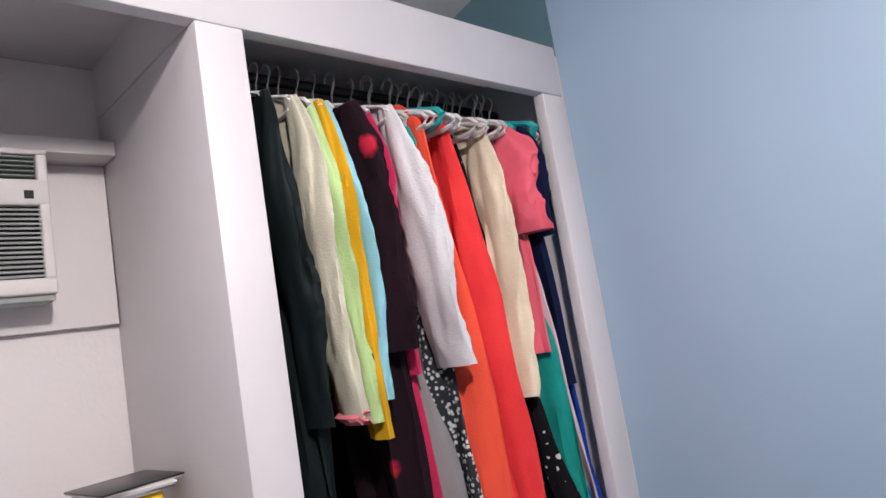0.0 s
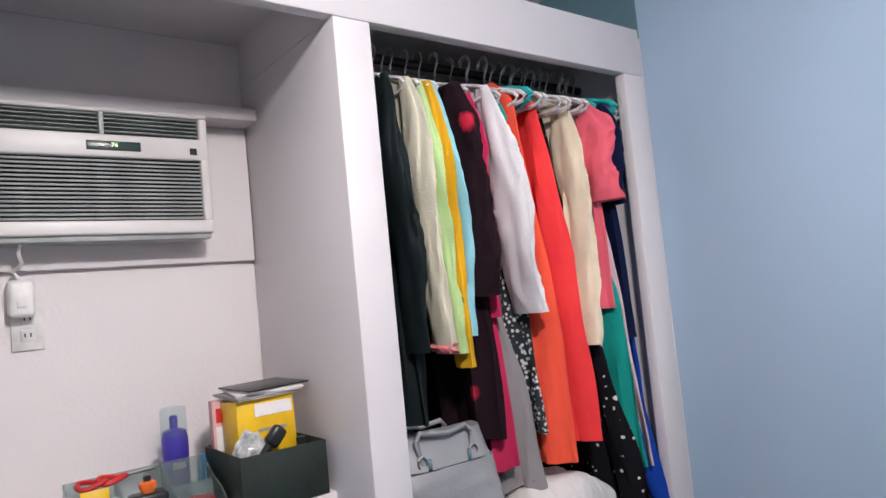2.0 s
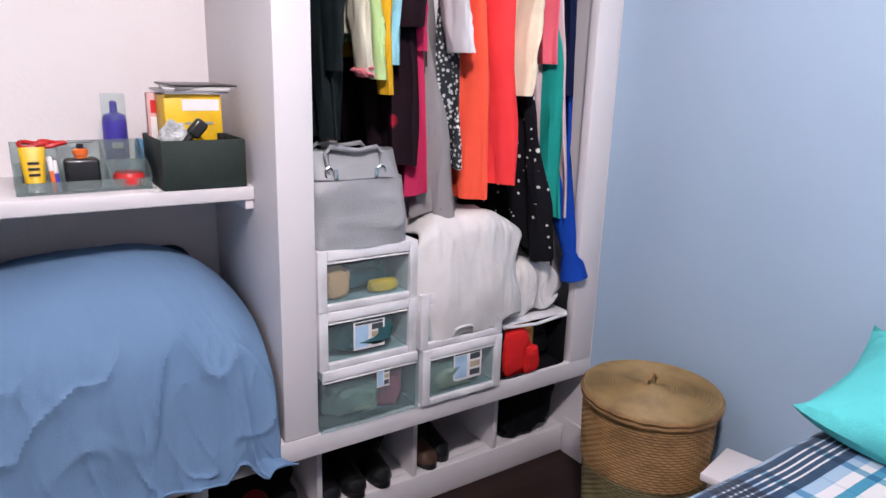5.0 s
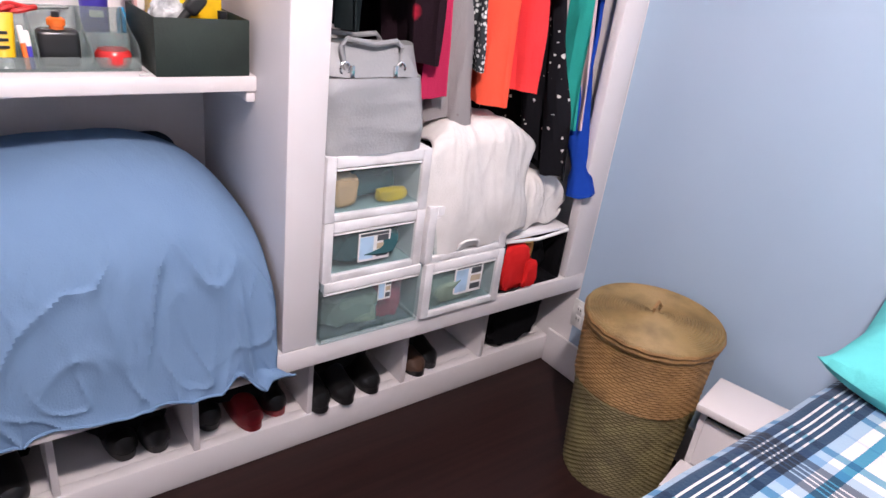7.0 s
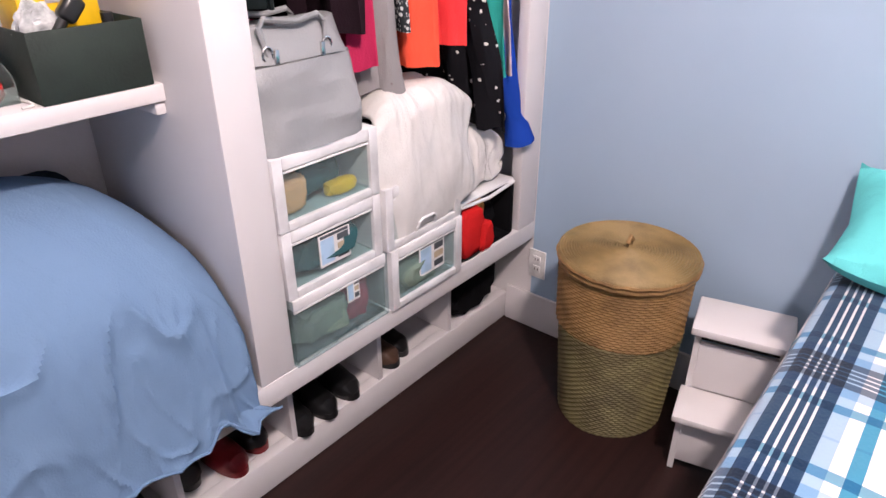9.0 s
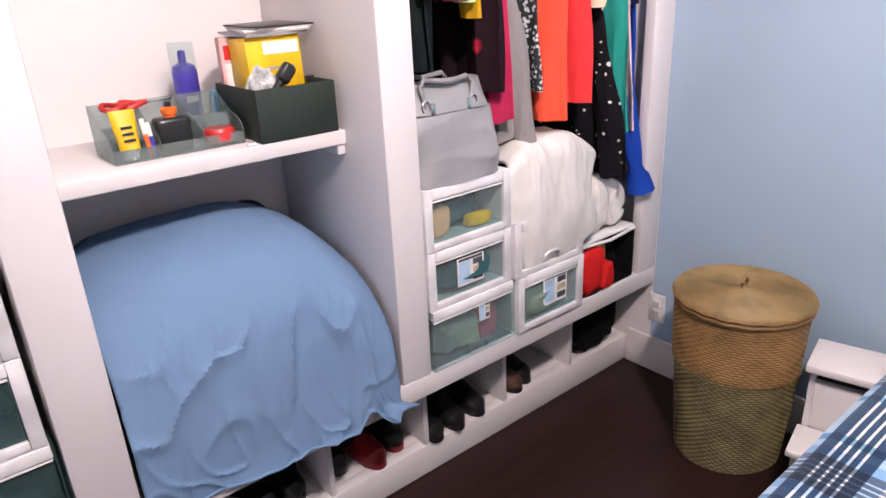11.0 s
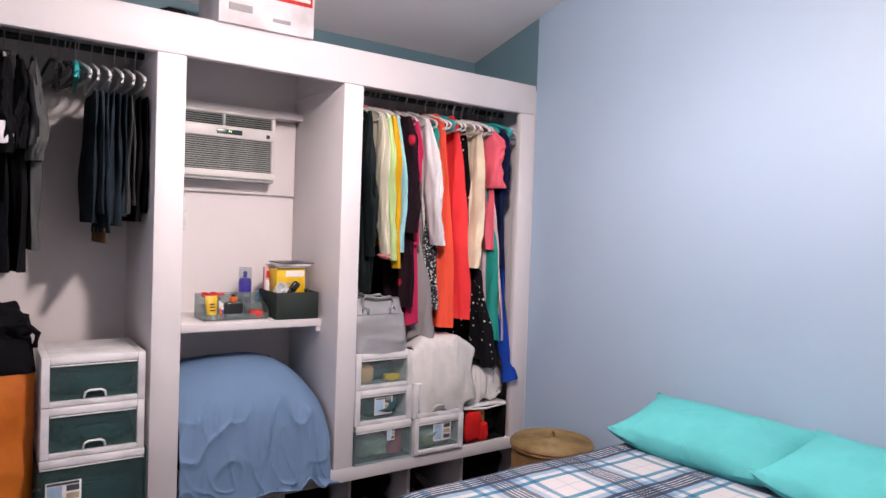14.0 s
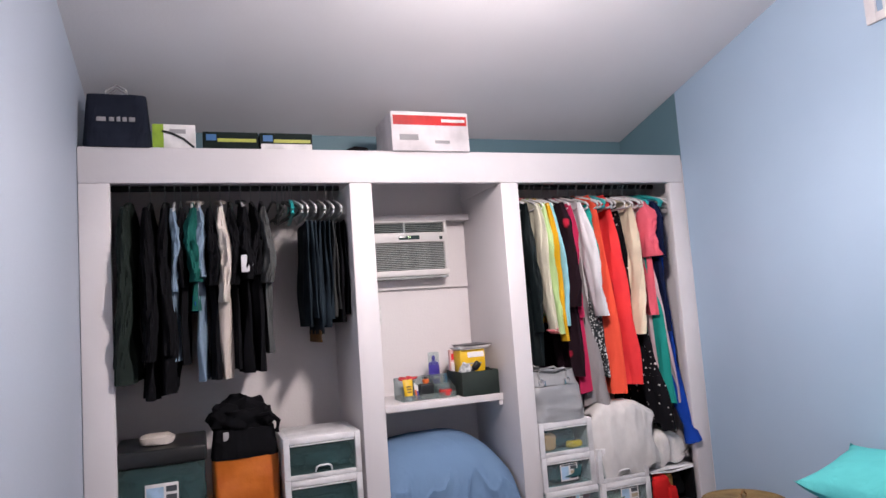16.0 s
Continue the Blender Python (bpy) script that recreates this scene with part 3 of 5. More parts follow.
# ---- bed ----
def plaid_material():
    m = bpy.data.materials.new("blue_plaid_flannel")
    m.use_nodes = True
    nt = m.node_tree
    b = nt.nodes["Principled BSDF"]
    b.inputs["Roughness"].default_value, b.inputs["Sheen Weight"].default_value, b.inputs["Specular IOR Level"].default_value = 0.95, 0.2, 0.15
    tc = nt.nodes.new("ShaderNodeUVMap")
    sep = nt.nodes.new("ShaderNodeSeparateXYZ")
    nt.links.new(tc.outputs[0], sep.inputs[0])
    W, N, T, L = (0.74, 0.72, 0.72, 1), (0.020, 0.058, 0.115, 1), (0.055, 0.28, 0.42, 1), (0.34, 0.49, 0.63, 1)
    P = (0.55, 0.60, 0.66, 1)
    stops = ((0.0, W), (0.135, T), (0.195, W), (0.26, L), (0.33, N), (0.385, W), (0.397, N), (0.425, W), (0.437, N), (0.463, W), (0.475, N), (0.503, W), (0.515, N), (0.57, L), (0.64, W), (0.70, T), (0.76, W), (0.945, P), (0.96, W))
    cols = []
    for axis, period, shift in ((0, 0.365, 0.194 + 0.45 * 0.365), (1, 0.39, -0.48 + 0.45 * 0.39)):
        a = nt.nodes.new("ShaderNodeMath")
        a.operation = "ADD"
        a.inputs[1].default_value = shift
        d = nt.nodes.new("ShaderNodeMath")
        d.operation = "DIVIDE"
        d.inputs[1].default_value = period
        f = nt.nodes.new("ShaderNodeMath")
        f.operation = "FRACT"
        r = nt.nodes.new("ShaderNodeValToRGB")
        r.color_ramp.interpolation = "CONSTANT"
        el = r.color_ramp.elements
        while len(el) > 1:
            el.remove(el[-1])
        el[0].position, el[0].color = stops[0]
        for p, c in stops[1:]:
            el.new(p).color = c
        nt.links.new(sep.outputs[axis], a.inputs[0])
        nt.links.new(a.outputs[0], d.inputs[0])
        nt.links.new(d.outputs[0], f.inputs[0])
        nt.links.new(f.outputs[0], r.inputs[0])
        cols.append(r)
    mx = nt.nodes.new("ShaderNodeMix")
    mx.data_type, mx.blend_type = "RGBA", "MULTIPLY"
    mx.inputs[0].default_value = 0.88
    nt.links.new(cols[0].outputs[0], mx.inputs[6])
    nt.links.new(cols[1].outputs[0], mx.inputs[7])
    n = nt.nodes.new("ShaderNodeTexNoise")
    n.inputs["Scale"].default_value, n.inputs["Detail"].default_value = 260, 3
    hs = nt.nodes.new("ShaderNodeMix")
    hs.data_type = "RGBA"
    hs.blend_type = "SOFT_LIGHT"
    hs.inputs[0].default_value = 0.5
    nt.links.new(mx.outputs[2], hs.inputs[6])
    nt.links.new(n.outputs[1], hs.inputs[7])
    nt.links.new(mx.outputs[2], b.inputs["Base Color"])
    bp = nt.nodes.new("ShaderNodeBump")
    bp.inputs["Strength"].default_value, bp.inputs["Distance"].default_value = 0.3, 0.003
    nt.links.new(n.outputs[0], bp.inputs["Height"])
    nt.links.new(bp.outputs[0], b.inputs["Normal"])
    return m


BX0, BX1, BY0, BY1, BZ = -0.252, 1.06, 0.0, 1.945, 0.635
bed = thing("bed", "low bed with a mattress beside the blue wall", "bed", pose(0, 0, 0))
part("mattress", box(BX0 + 0.02, BX1 - 0.02, BY0 + 0.02, BY1, 0.28, BZ - 0.085, 0.04, seg=4), cloth("mattress_ticking", (0.7, 0.7, 0.72)), bed)
WOODD = material("dark_stained_wood", (0.05, 0.028, 0.02), 0.5, scale=12)
part("bed_frame", box(BX0 + 0.05, BX1 - 0.05, BY0 + 0.05, BY1 - 0.01, 0.08, 0.28, 0.008), WOODD, bed)
for x in (BX0 + 0.10, BX1 - 0.10):
    for y in (BY0 + 0.10, BY1 - 0.10):
        part("leg", box(x - 0.03, x + 0.03, y - 0.03, y + 0.03, GND, 0.08, 0.004), WOODD, bed)

# blanket: over the top, down the sides and the foot
bm = bmesh.new()
uvl = bm.loops.layers.uv.new("UVMap")
EDGE, FALL = 0.032, 0.42


def over(s, half):
    """Across a rounded edge: distance along the cloth to (offset, drop)."""
    flat = half - EDGE
    a = abs(s)
    if a <= flat:
        return s, 0.0
    q = (a - flat) / EDGE
    if q < math.pi / 2:
        return math.copysign(flat + EDGE * math.sin(q), s), EDGE * (1 - math.cos(q))
    return math.copysign(half + 0.02 * min(1, (q - math.pi / 2) * 0.2), s), EDGE + (q - math.pi / 2) * EDGE


cx, cy, hx, hy = (BX0 + BX1) / 2, (BY0 + BY1) / 2, (BX1 - BX0) / 2, (BY1 - BY0) / 2
ns, nt_ = 92, 92
smax, tmax = hx + FALL, hy + FALL
grid = []
for i in range(ns + 1):
    s = -smax + 2 * smax * i / ns
    row = []
    for j in range(nt_ + 1):
        tt = -tmax + (tmax + hy - 0.015) * j / nt_
        ox, dx_ = over(s, hx)
        oy, dy_ = over(tt, hy) if tt < 0 else (tt, 0.0)
        w = noise.noise(Vector((s * 2.6, tt * 2.6, 0))) * 0.010 + noise.noise(Vector((s * 8, tt * 8, 4))) * 0.005
        drop = max(dx_, dy_)
        # the worn mattress has sunk where one sits at its foot
        kx, ky = min(1, max(0, (cx + s + 0.30) / 0.16)), min(1, max(0, (0.62 - cy - tt) / 0.36))
        sag = 0.082 * kx * kx * (3 - 2 * kx) * ky * ky * (3 - 2 * ky)
        out = 0.02 * math.sin((tt if dx_ > dy_ else s) * 17) * min(1, drop * 4)
        px = cx + ox + (math.copysign(out, s) if dx_ > 0.02 else 0)
        py = cy + oy - (out if dy_ > 0.02 else 0)
        row.append((bm.verts.new((px, py, BZ + 0.012 + w * (1 if drop < 0.02 else 0.5) - drop - sag)), (cx + s, cy + tt)))
    grid.append(row)
for i in range(ns):
    for j in range(nt_):
        q = [grid[i][j], grid[i + 1][j], grid[i + 1][j + 1], grid[i][j + 1]]
        f = bm.faces.new([v for v, _ in q])
        for lp, (_, uv) in zip(f.loops, q):
            lp[uvl].uv = uv
blanket = tagged(part("blanket", bm, plaid_material()), "blue, navy and white plaid flannel blanket on the bed", "blanket")
sol = blanket.modifiers.new("thickness", "SOLIDIFY")
sol.thickness, sol.offset = 0.008, 1.0

AQUA = cloth("aqua_cotton", (0.11, 0.53, 0.53), detail=0.12)


def pillow(name, m, mat, label, L=0.70, W=0.42, H=0.15, seed=0):
    """A stuffed pillow with pinched corners and a seam."""
    bm = bmesh.new()
    n = 30
    top, bot = {}, {}
    for i in range(n + 1):
        for j in range(n + 1):
            u, v = 2 * i / n - 1, 2 * j / n - 1
            e = max(0.0, (1 - abs(u) ** 2.6) * (1 - abs(v) ** 2.6))
            h = H / 2 * e ** 0.45
            pin = 1 - 0.07 * (1 - abs(u)) ** 1.0 * abs(v) ** 3 - 0.0
            pin2 = 1 - 0.06 * (1 - abs(v)) * abs(u) ** 3
            x, y = u * L / 2 * pin2, v * W / 2 * pin
            w = noise.noise(Vector((x * 7, y * 7, seed))) * 0.018 * e + noise.noise(Vector((x * 20, y * 20, seed + 9))) * 0.005 * e
            edge = i in (0, n) or j in (0, n)
            lift = 0.045 * abs(u) ** 4 * abs(v) ** 4
            top[i, j] = bm.verts.new((x, y, h + w + lift))
            bot[i, j] = top[i, j] if edge else bm.verts.new((x, y, -h * 0.8 + lift))
    for i in range(n):
        for j in range(n):
            bm.faces.new((top[i, j], top[i + 1, j], top[i + 1, j + 1], top[i, j + 1]))
            bm.faces.new((bot[i, j], bot[i, j + 1], bot[i + 1, j + 1], bot[i + 1, j]))
    p = thing(name, label, "pillow", m, group="pillows on the bed")
    part("pillowcase", bm, mat, p)
    return p


pillow("pillow", pose(0.070, 1.768, 0.733, 15, 0, 3), AQUA, "plump aqua cotton pillow leaning on the blue wall", 0.72, 0.39, 0.19, 1)
pillow("pillow", pose(0.715, 1.755, 0.730, 14, 2, -4), AQUA, "aqua cotton pillow lying beside another on the bed", 0.70, 0.42, 0.19, 5)

# ---- wicker hamper ----
def wicker(name, c1, c2):
    m = material(name, c1, 0.6, second=c2, scale=14, bump=0.6, bump_scale=120)
    return m


TAN = wicker("honey_wicker", (0.30, 0.165, 0.058), (0.15, 0.08, 0.026))
OLIVE = wicker("olive_seagrass", (0.165, 0.135, 0.055), (0.085, 0.07, 0.028))
LIDM = wicker("lid_wicker", (0.255, 0.172, 0.068), (0.16, 0.106, 0.040))


def woven(z0, z1, r0, r1, sides=176, pitch=0.0078):
    """Basket weave: strands over and under upright stakes."""
    rows = max(2, int((z1 - z0) / pitch)) * 3
    bm = bmesh.new()
    rings = []
    for i in range(rows + 1):
        v = i / rows
        strand = i // 3
        bulge = (0.0, 0.0046, 0.0046)[i % 3]
        r = r0 + (r1 - r0) * v
        ring = []
        for k in range(sides):
            wv = 0.0016 * math.cos(k * math.pi / 2 + strand * math.pi)
            a = math.tau * k / sides
            rr = r + bulge + wv + 0.003 * math.sin(a * 3 + z0 * 9)
            ring.append(bm.verts.new((rr * math.cos(a), rr * math.sin(a), z0 + (z1 - z0) * v)))
        rings.append(ring)
    for a, b in zip(rings, rings[1:]):
        for k in range(sides):
            bm.faces.new((a[k], a[(k + 1) % sides], b[(k + 1) % sides], b[k]))
    return bm


hamper = thing("wicker_hamper", "round tan and olive wicker laundry hamper with a lid", "hamper", pose(-0.780, 1.742, GND) @ Matrix.Diagonal((1.0, 1.0, 1.1, 1.0)))
bm = woven(0.0, 0.305, 0.160, 0.184)
merge(bm, lathe([(0.15, 0.0), (0.15, 0.006)], 32))
part("lower_body", bm, OLIVE, hamper, "olive seagrass weave")
part("upper_body", woven(0.305, 0.490, 0.185, 0.192), TAN, hamper, "honey-coloured wicker weave")
for zc, rr in ((0.494, 0.197), (0.508, 0.200)):
    ring = [((rr + 0.0012 * math.sin(k * 1.7)) * math.cos(math.tau * k / 72), (rr + 0.0012 * math.sin(k * 1.7)) * math.sin(math.tau * k / 72), zc + 0.0012 * math.cos(k * 1.7)) for k in range(72)]
    part("braided_rim", tube(ring, 0.008, 7, closed=True), TAN, hamper)
prof = []
for i in range(52):
    r = 0.203 - 0.2 * i / 51
    prof.append((max(0.003, r), 0.518 + 0.012 * (1 - (r / 0.2) ** 2) + (0.003 if i % 2 else 0.0)))
lid = part("lid", lathe([(0.205, 0.513)] + prof, 72), LIDM, hamper, "coiled wicker lid")
part("knob", tube([(0, -0.012, 0.524), (0, -0.016, 0.546), (0, 0, 0.561), (0, 0.016, 0.546), (0, 0.012, 0.524)], 0.006, 8), TAN, lid, "small looped wicker handle")

# ---- step stool ----
stool = thing("step_stool", "white painted two-step wooden stool beside the bed", "step stool", pose(-0.436, 1.779, GND, 0, 0, 13))
SW = 0.118
for sx in (-SW, SW - 0.016):
    bm = bmesh.new()
    out = [(-0.155, 0), (-0.115, 0), (-0.095, 0.035), (0.065, 0.035), (0.085, 0), (0.108, 0), (0.108, 0.41), (-0.040, 0.41), (-0.040, 0.195), (-0.155, 0.195)]
    a = [bm.verts.new((sx, y, z)) for y, z in out]
    b = [bm.verts.new((sx + 0.016, y, z)) for y, z in out]
    bm.faces.new(a)
    bm.faces.new(b[::-1])
    for k in range(len(out)):
        bm.faces.new((a[k], b[k], b[(k + 1) % len(out)], a[(k + 1) % len(out)]))
    part("side_panel", bm, PAINT, stool)
part("step", box(-SW - 0.012, SW + 0.012, -0.190, -0.037, 0.195, 0.216, 0.005), PAINT, stool)
part("top_step", box(-SW - 0.012, SW + 0.012, -0.070, 0.118, 0.410, 0.434, 0.005), PAINT, stool)
bm = box(-SW + 0.016, SW - 0.016, -0.153, -0.139, 0.035, 0.19, 0.002)
part("lower_riser", bm, PAINT, stool)
bm = box(-SW + 0.016, SW - 0.016, -0.038, -0.024, 0.217, 0.372, 0.002)
part("upper_riser", bm, PAINT, stool)
part("slot", box(-SW + 0.016, SW - 0.016, -0.020, -0.015, 0.372, 0.41, 0), material("dark_gap", (0.02, 0.02, 0.02), 0.9), stool, "dark grip opening")

# ---- wall outlet ----
PLATE = material("white_plate_plastic", (0.80, 0.79, 0.77), 0.35, scale=15, bump=0.02)
DARK = material("dark_slot", (0.015, 0.015, 0.015), 0.7, scale=15)


def outlet(name, m, label):
    o = thing(name, label, "outlet", m)
    part("plate", box(-0.035, 0.035, -0.006, 0.0, -0.057, 0.057, 0.004), PLATE, o)
    for z in (-0.02, 0.02):
        s = part("socket", box(-0.015, 0.015, -0.009, -0.005, z - 0.014, z + 0.014, 0.004), PLATE, o)
        for x in (-0.006, 0.006):
            part("slot", box(x - 0.0015, x + 0.0015, -0.0098, -0.008, z - 0.004, z + 0.006, 0), DARK, s, "dark slot")
    return o


outlet("wall_outlet", pose(-1.212, BLUE - 0.001, 0.203), "white double wall outlet above the baseboard")

# ---- high window ----
FRAME = material("white_window_paint", (0.80, 0.77, 0.78), 0.4, scale=6)
win = thing("window_1", "high white-framed window with dark bars", "window", pose(0, 0, 0), kind="structure")
for a in ((WX0, WX0 + 0.05, WZ0, WZ1), (WX1 - 0.05, WX1, WZ0, WZ1), (WX0 + 0.05, WX1 - 0.05, WZ0, WZ0 + 0.04), (WX0 + 0.05, WX1 - 0.05, WZ1 - 0.05, WZ1)):
    part("window_frame", box(a[0], a[1], BLUE + 0.03, BLUE + 0.08, a[2], a[3], 0.004), FRAME, win)
for a in ((WX0 - 0.045, WX0, WZ0 - 0.04, WZ1 + 0.04), (WX1, WX1 + 0.045, WZ0 - 0.04, WZ1 + 0.04), (WX0, WX1, WZ0 - 0.04, WZ0), (WX0, WX1, WZ1, WZ1 + 0.04)):
    part("casing", box(a[0], a[1], BLUE - 0.018, BLUE - 0.001, a[2], a[3], 0.004), FRAME, win)
IRON = material("dark_green_iron", (0.012, 0.02, 0.02), 0.5, 0.3)
for x in (0.27, 0.50, 0.73, 0.96):
    part("bar", box(x - 0.010, x + 0.010, BLUE + 0.095, BLUE + 0.112, WZ0 + 0.002, WZ1 - 0.002, 0.003), IRON, win, "dark iron bar")
glass = bpy.data.materials.new("window_glass")
glass.use_nodes = True
_g = glass.node_tree.nodes["Principled BSDF"]
_g.inputs["Transmission Weight"].default_value, _g.inputs["Roughness"].default_value, _g.inputs["IOR"].default_value = 1.0, 0.02, 1.1
pane = part("pane", box(WX0 + 0.05, WX1 - 0.05, BLUE + 0.053, BLUE + 0.057, WZ0 + 0.04, WZ1 - 0.05, 0), glass, win)
pane.visible_shadow = False
outside = bpy.data.materials.new("bright_garden")
outside.use_nodes = True
_n = outside.node_tree
_o = _n.nodes["Principled BSDF"]
_t = _n.nodes.new("ShaderNodeTexNoise")
_t.inputs["Scale"].default_value, _t.inputs["Detail"].default_value = 1.6, 5
_r = _n.nodes.new("ShaderNodeValToRGB")
_r.color_ramp.elements[0].position, _r.color_ramp.elements[0].color = 0.40, (0.62, 0.70, 0.50, 1)
_r.color_ramp.elements[1].position, _r.color_ramp.elements[1].color = 0.62, (1.0, 0.98, 0.94, 1)
_n.links.new(_t.outputs[0], _r.inputs[0])
_n.links.new(_r.outputs[0], _o.inputs["Emission Color"])
_o.inputs["Emission Strength"].default_value = 0.95
_o.inputs["Base Color"].default_value = (0.1, 0.1, 0.1, 1)
bm = bmesh.new()
vs = [bm.verts.new((x, BLUE + 3.0, z)) for x, z in ((-4, 0.5), (6, 0.5), (6, 7), (-4, 7))]
bm.faces.new(vs)
setting("backdrop", bm, outside, "bright garden greenery outside the window", "backdrop")

# ---- air conditioner in the middle bay ----
ACW = material("aged_white_plastic", (0.66, 0.64, 0.63), 0.4, second=(0.60, 0.58, 0.56), scale=7, bump=0.04)
ACG = material("grille_grey_plastic", (0.40, 0.43, 0.42), 0.45, scale=12, bump=0.04)
ACD = material("dark_grille_depth", (0.02, 0.035, 0.03), 0.8, scale=12)
AX, AY0, AY1, AZ0, AZ1 = -1.69, 0.092, 0.612, 1.748, 2.068
ac = thing("window_air_conditioner", "white window air conditioner with a slatted front", "air conditioner", pose(0, 0, 0))
part("cabinet", box(BACK + 0.02, AX - 0.045, AY0 + 0.012, AY1 - 0.012, AZ0 + 0.012, AZ1 - 0.004, 0.004), ACD, ac, "grey metal cabinet")
GT = 2.004
bm = box(AX - 0.045, AX - 0.018, AY0, AY1, AZ0, AZ1, 0.006)
part("front_back_plate", bm, ACD, ac)
for a in ((AY0, AY1, AZ0, AZ0 + 0.035), (AY0, AY1, GT - 0.062, GT - 0.004), (AY0, AY1, AZ1 - 0.012, AZ1)):
    part("front_frame", box(AX - 0.03, AX, a[0], a[1], a[2], a[3], 0.006, seg=3), ACW, ac)
for a in ((AY0, AY0 + 0.022), (AY1 - 0.022, AY1)):
    part("front_frame", box(AX - 0.029, AX - 0.001, a[0], a[1], AZ0 + 0.034, AZ1 - 0.011, 0.006, seg=3), ACW, ac)
part("front_frame", box(AX - 0.029, AX - 0.003, (AY0 + AY1) / 2 - 0.006, (AY0 + AY1) / 2 + 0.006, GT - 0.006, AZ1 - 0.011, 0.003), ACG, ac)
for k in range(15):
    z = AZ0 + 0.041 + k * (GT - 0.070 - AZ0 - 0.041) / 14
    b = box(-0.006, 0.005, AY0 + 0.021, AY1 - 0.021, -0.0022, 0.0022, 0.0012)
    part("slat", b, ACG, ac, m=pose(AX - 0.010, 0, z, 0, 20, 0))
for half in ((AY0 + 0.024, (AY0 + AY1) / 2 - 0.008), ((AY0 + AY1) / 2 + 0.008, AY1 - 0.024)):
    for k in range(5):
        b = box(-0.004, 0.004, half[0], half[1], -0.0010, 0.0010, 0.0005)
        part("vent_blade", b, ACG, ac, m=pose(AX - 0.012, 0, GT + 0.005 + k * 0.0105, 0, -15, 0))
panel = part("control_panel", box(AX - 0.004, AX + 0.002, 0.315, 0.440, GT - 0.046, GT - 0.022, 0.002), material("dark_display", (0.03, 0.055, 0.05), 0.25), ac, "dark green display strip")
lit = bpy.data.materials.new("green_led")
lit.use_nodes = True
_l = lit.node_tree.nodes["Principled BSDF"]
_l.inputs["Emission Color"].default_value, _l.inputs["Emission Strength"].default_value = (0.55, 1.0, 0.35, 1), 2.0
crv = bpy.data.curves.new("digits", "FONT")
crv.body, crv.size, crv.extrude, crv.align_x, crv.align_y = "74", 0.016, 0.0004, "CENTER", "CENTER"
_tmp = bpy.data.objects.new("digits", crv)
scene.collection.objects.link(_tmp)
bpy.context.view_layer.update()
dig = bpy.data.meshes.new_from_object(_tmp.evaluated_get(bpy.context.evaluated_depsgraph_get()))
bpy.data.objects.remove(_tmp)
dig.materials.append(lit)
dob = new("digits", dig)
dob.parent = panel
dob.matrix_basis = pose(AX + 0.0035, 0.378, GT - 0.033, 90, 0, 90)
dob["label"] = "glowing green digits 74"
part("badge", box(AX - 0.002, AX + 0.002, 0.562, 0.580, GT - 0.048, GT - 0.030, 0.001), ACD, ac, "small dark square badge")
part("filler_panel", box(BACK + 0.002, BACK + 0.022, 0.062, 0.765, 1.677, 2.069, 0.003), WALLW, wardrobe, "white board panel round the air conditioner")
part("drain_lip", box(AX - 0.10, AX - 0.012, AY0 + 0.01, AY1 - 0.004, AZ0 - 0.014, AZ0 + 0.002, 0.003), ACG, ac)
outlet("wall_outlet", pose(BACK + 0.001, 0.185, 1.542, 0, 0, 90), "white wall outlet under the air conditioner")
plug = thing("plug_adapter", "white plug with a safety switch in the outlet", "plug", pose(BACK + 0.008, 0.172, 1.600))
part("plug_body", box(0.0, 0.045, -0.028, 0.028, -0.035, 0.055, 0.012, seg=3), PLATE, plug)
part("button", box(0.044, 0.048, -0.010, 0.010, -0.012, 0.004, 0.002), ACW, plug)
part("cord", tube([(0.02, 0, 0.05), (0.03, -0.012, 0.075), (0.05, 0.004, 0.095), (0.075, -0.005, 0.115), (0.085, 0.0, 0.145)], 0.005, 7), PLATE, plug, "white looped power cord")

# ---- things on the niche shelf ----
SZ = 1.0745
SMOKE = clear_plastic("smoky_clear_plastic", (0.26, 0.30, 0.29), 0.34, 0.15)
CLEAR = clear_plastic("clear_plastic", (0.50, 0.58, 0.60), 0.09, 0.2)
SMOKE2 = clear_plastic("dark_frosted_plastic", (0.07, 0.13, 0.13), 0.30, 0.3)
MILKY = clear_plastic("milky_clear_plastic", (0.42, 0.51, 0.53), 0.15, 0.3)
tray = thing("desk_organizer", "smoky clear plastic organizer on the white shelf", "organizer", pose(-1.47, 0.366, SZ))
part("base", box(-0.16, 0.0, -0.152, 0.152, 0.0, 0.004, 0.002), SMOKE, tray)
part("back_wall", box(-0.16, -0.156, -0.152, 0.152, 0.004, 0.115, 0.001), SMOKE, tray)
for y in (-0.152, -0.050, 0.052, 0.149):
    bm = bmesh.new()
    prof = [(-0.156, 0.004), (-0.002, 0.004), (-0.004, 0.045), (-0.03, 0.062), (-0.08, 0.075), (-0.12, 0.098), (-0.156, 0.115)]
    a = [bm.verts.new((x, y, z)) for x, z in prof]
    b = [bm.verts.new((x, y + 0.003, z)) for x, z in prof]
    bm.faces.new(a)
    bm.faces.new(b[::-1])
    for k in range(len(prof)):
        bm.faces.new((a[k], b[k], b[(k + 1) % len(prof)], a[(k + 1) % len(prof)]))
    part("partition", bm, SMOKE, tray)
for y0, y1 in ((-0.149, -0.05), (-0.047, 0.052), (0.055, 0.149)):
    part("front_lip", box(-0.006, -0.002, y0, y1, 0.004, 0.03, 0.001), SMOKE, tray)
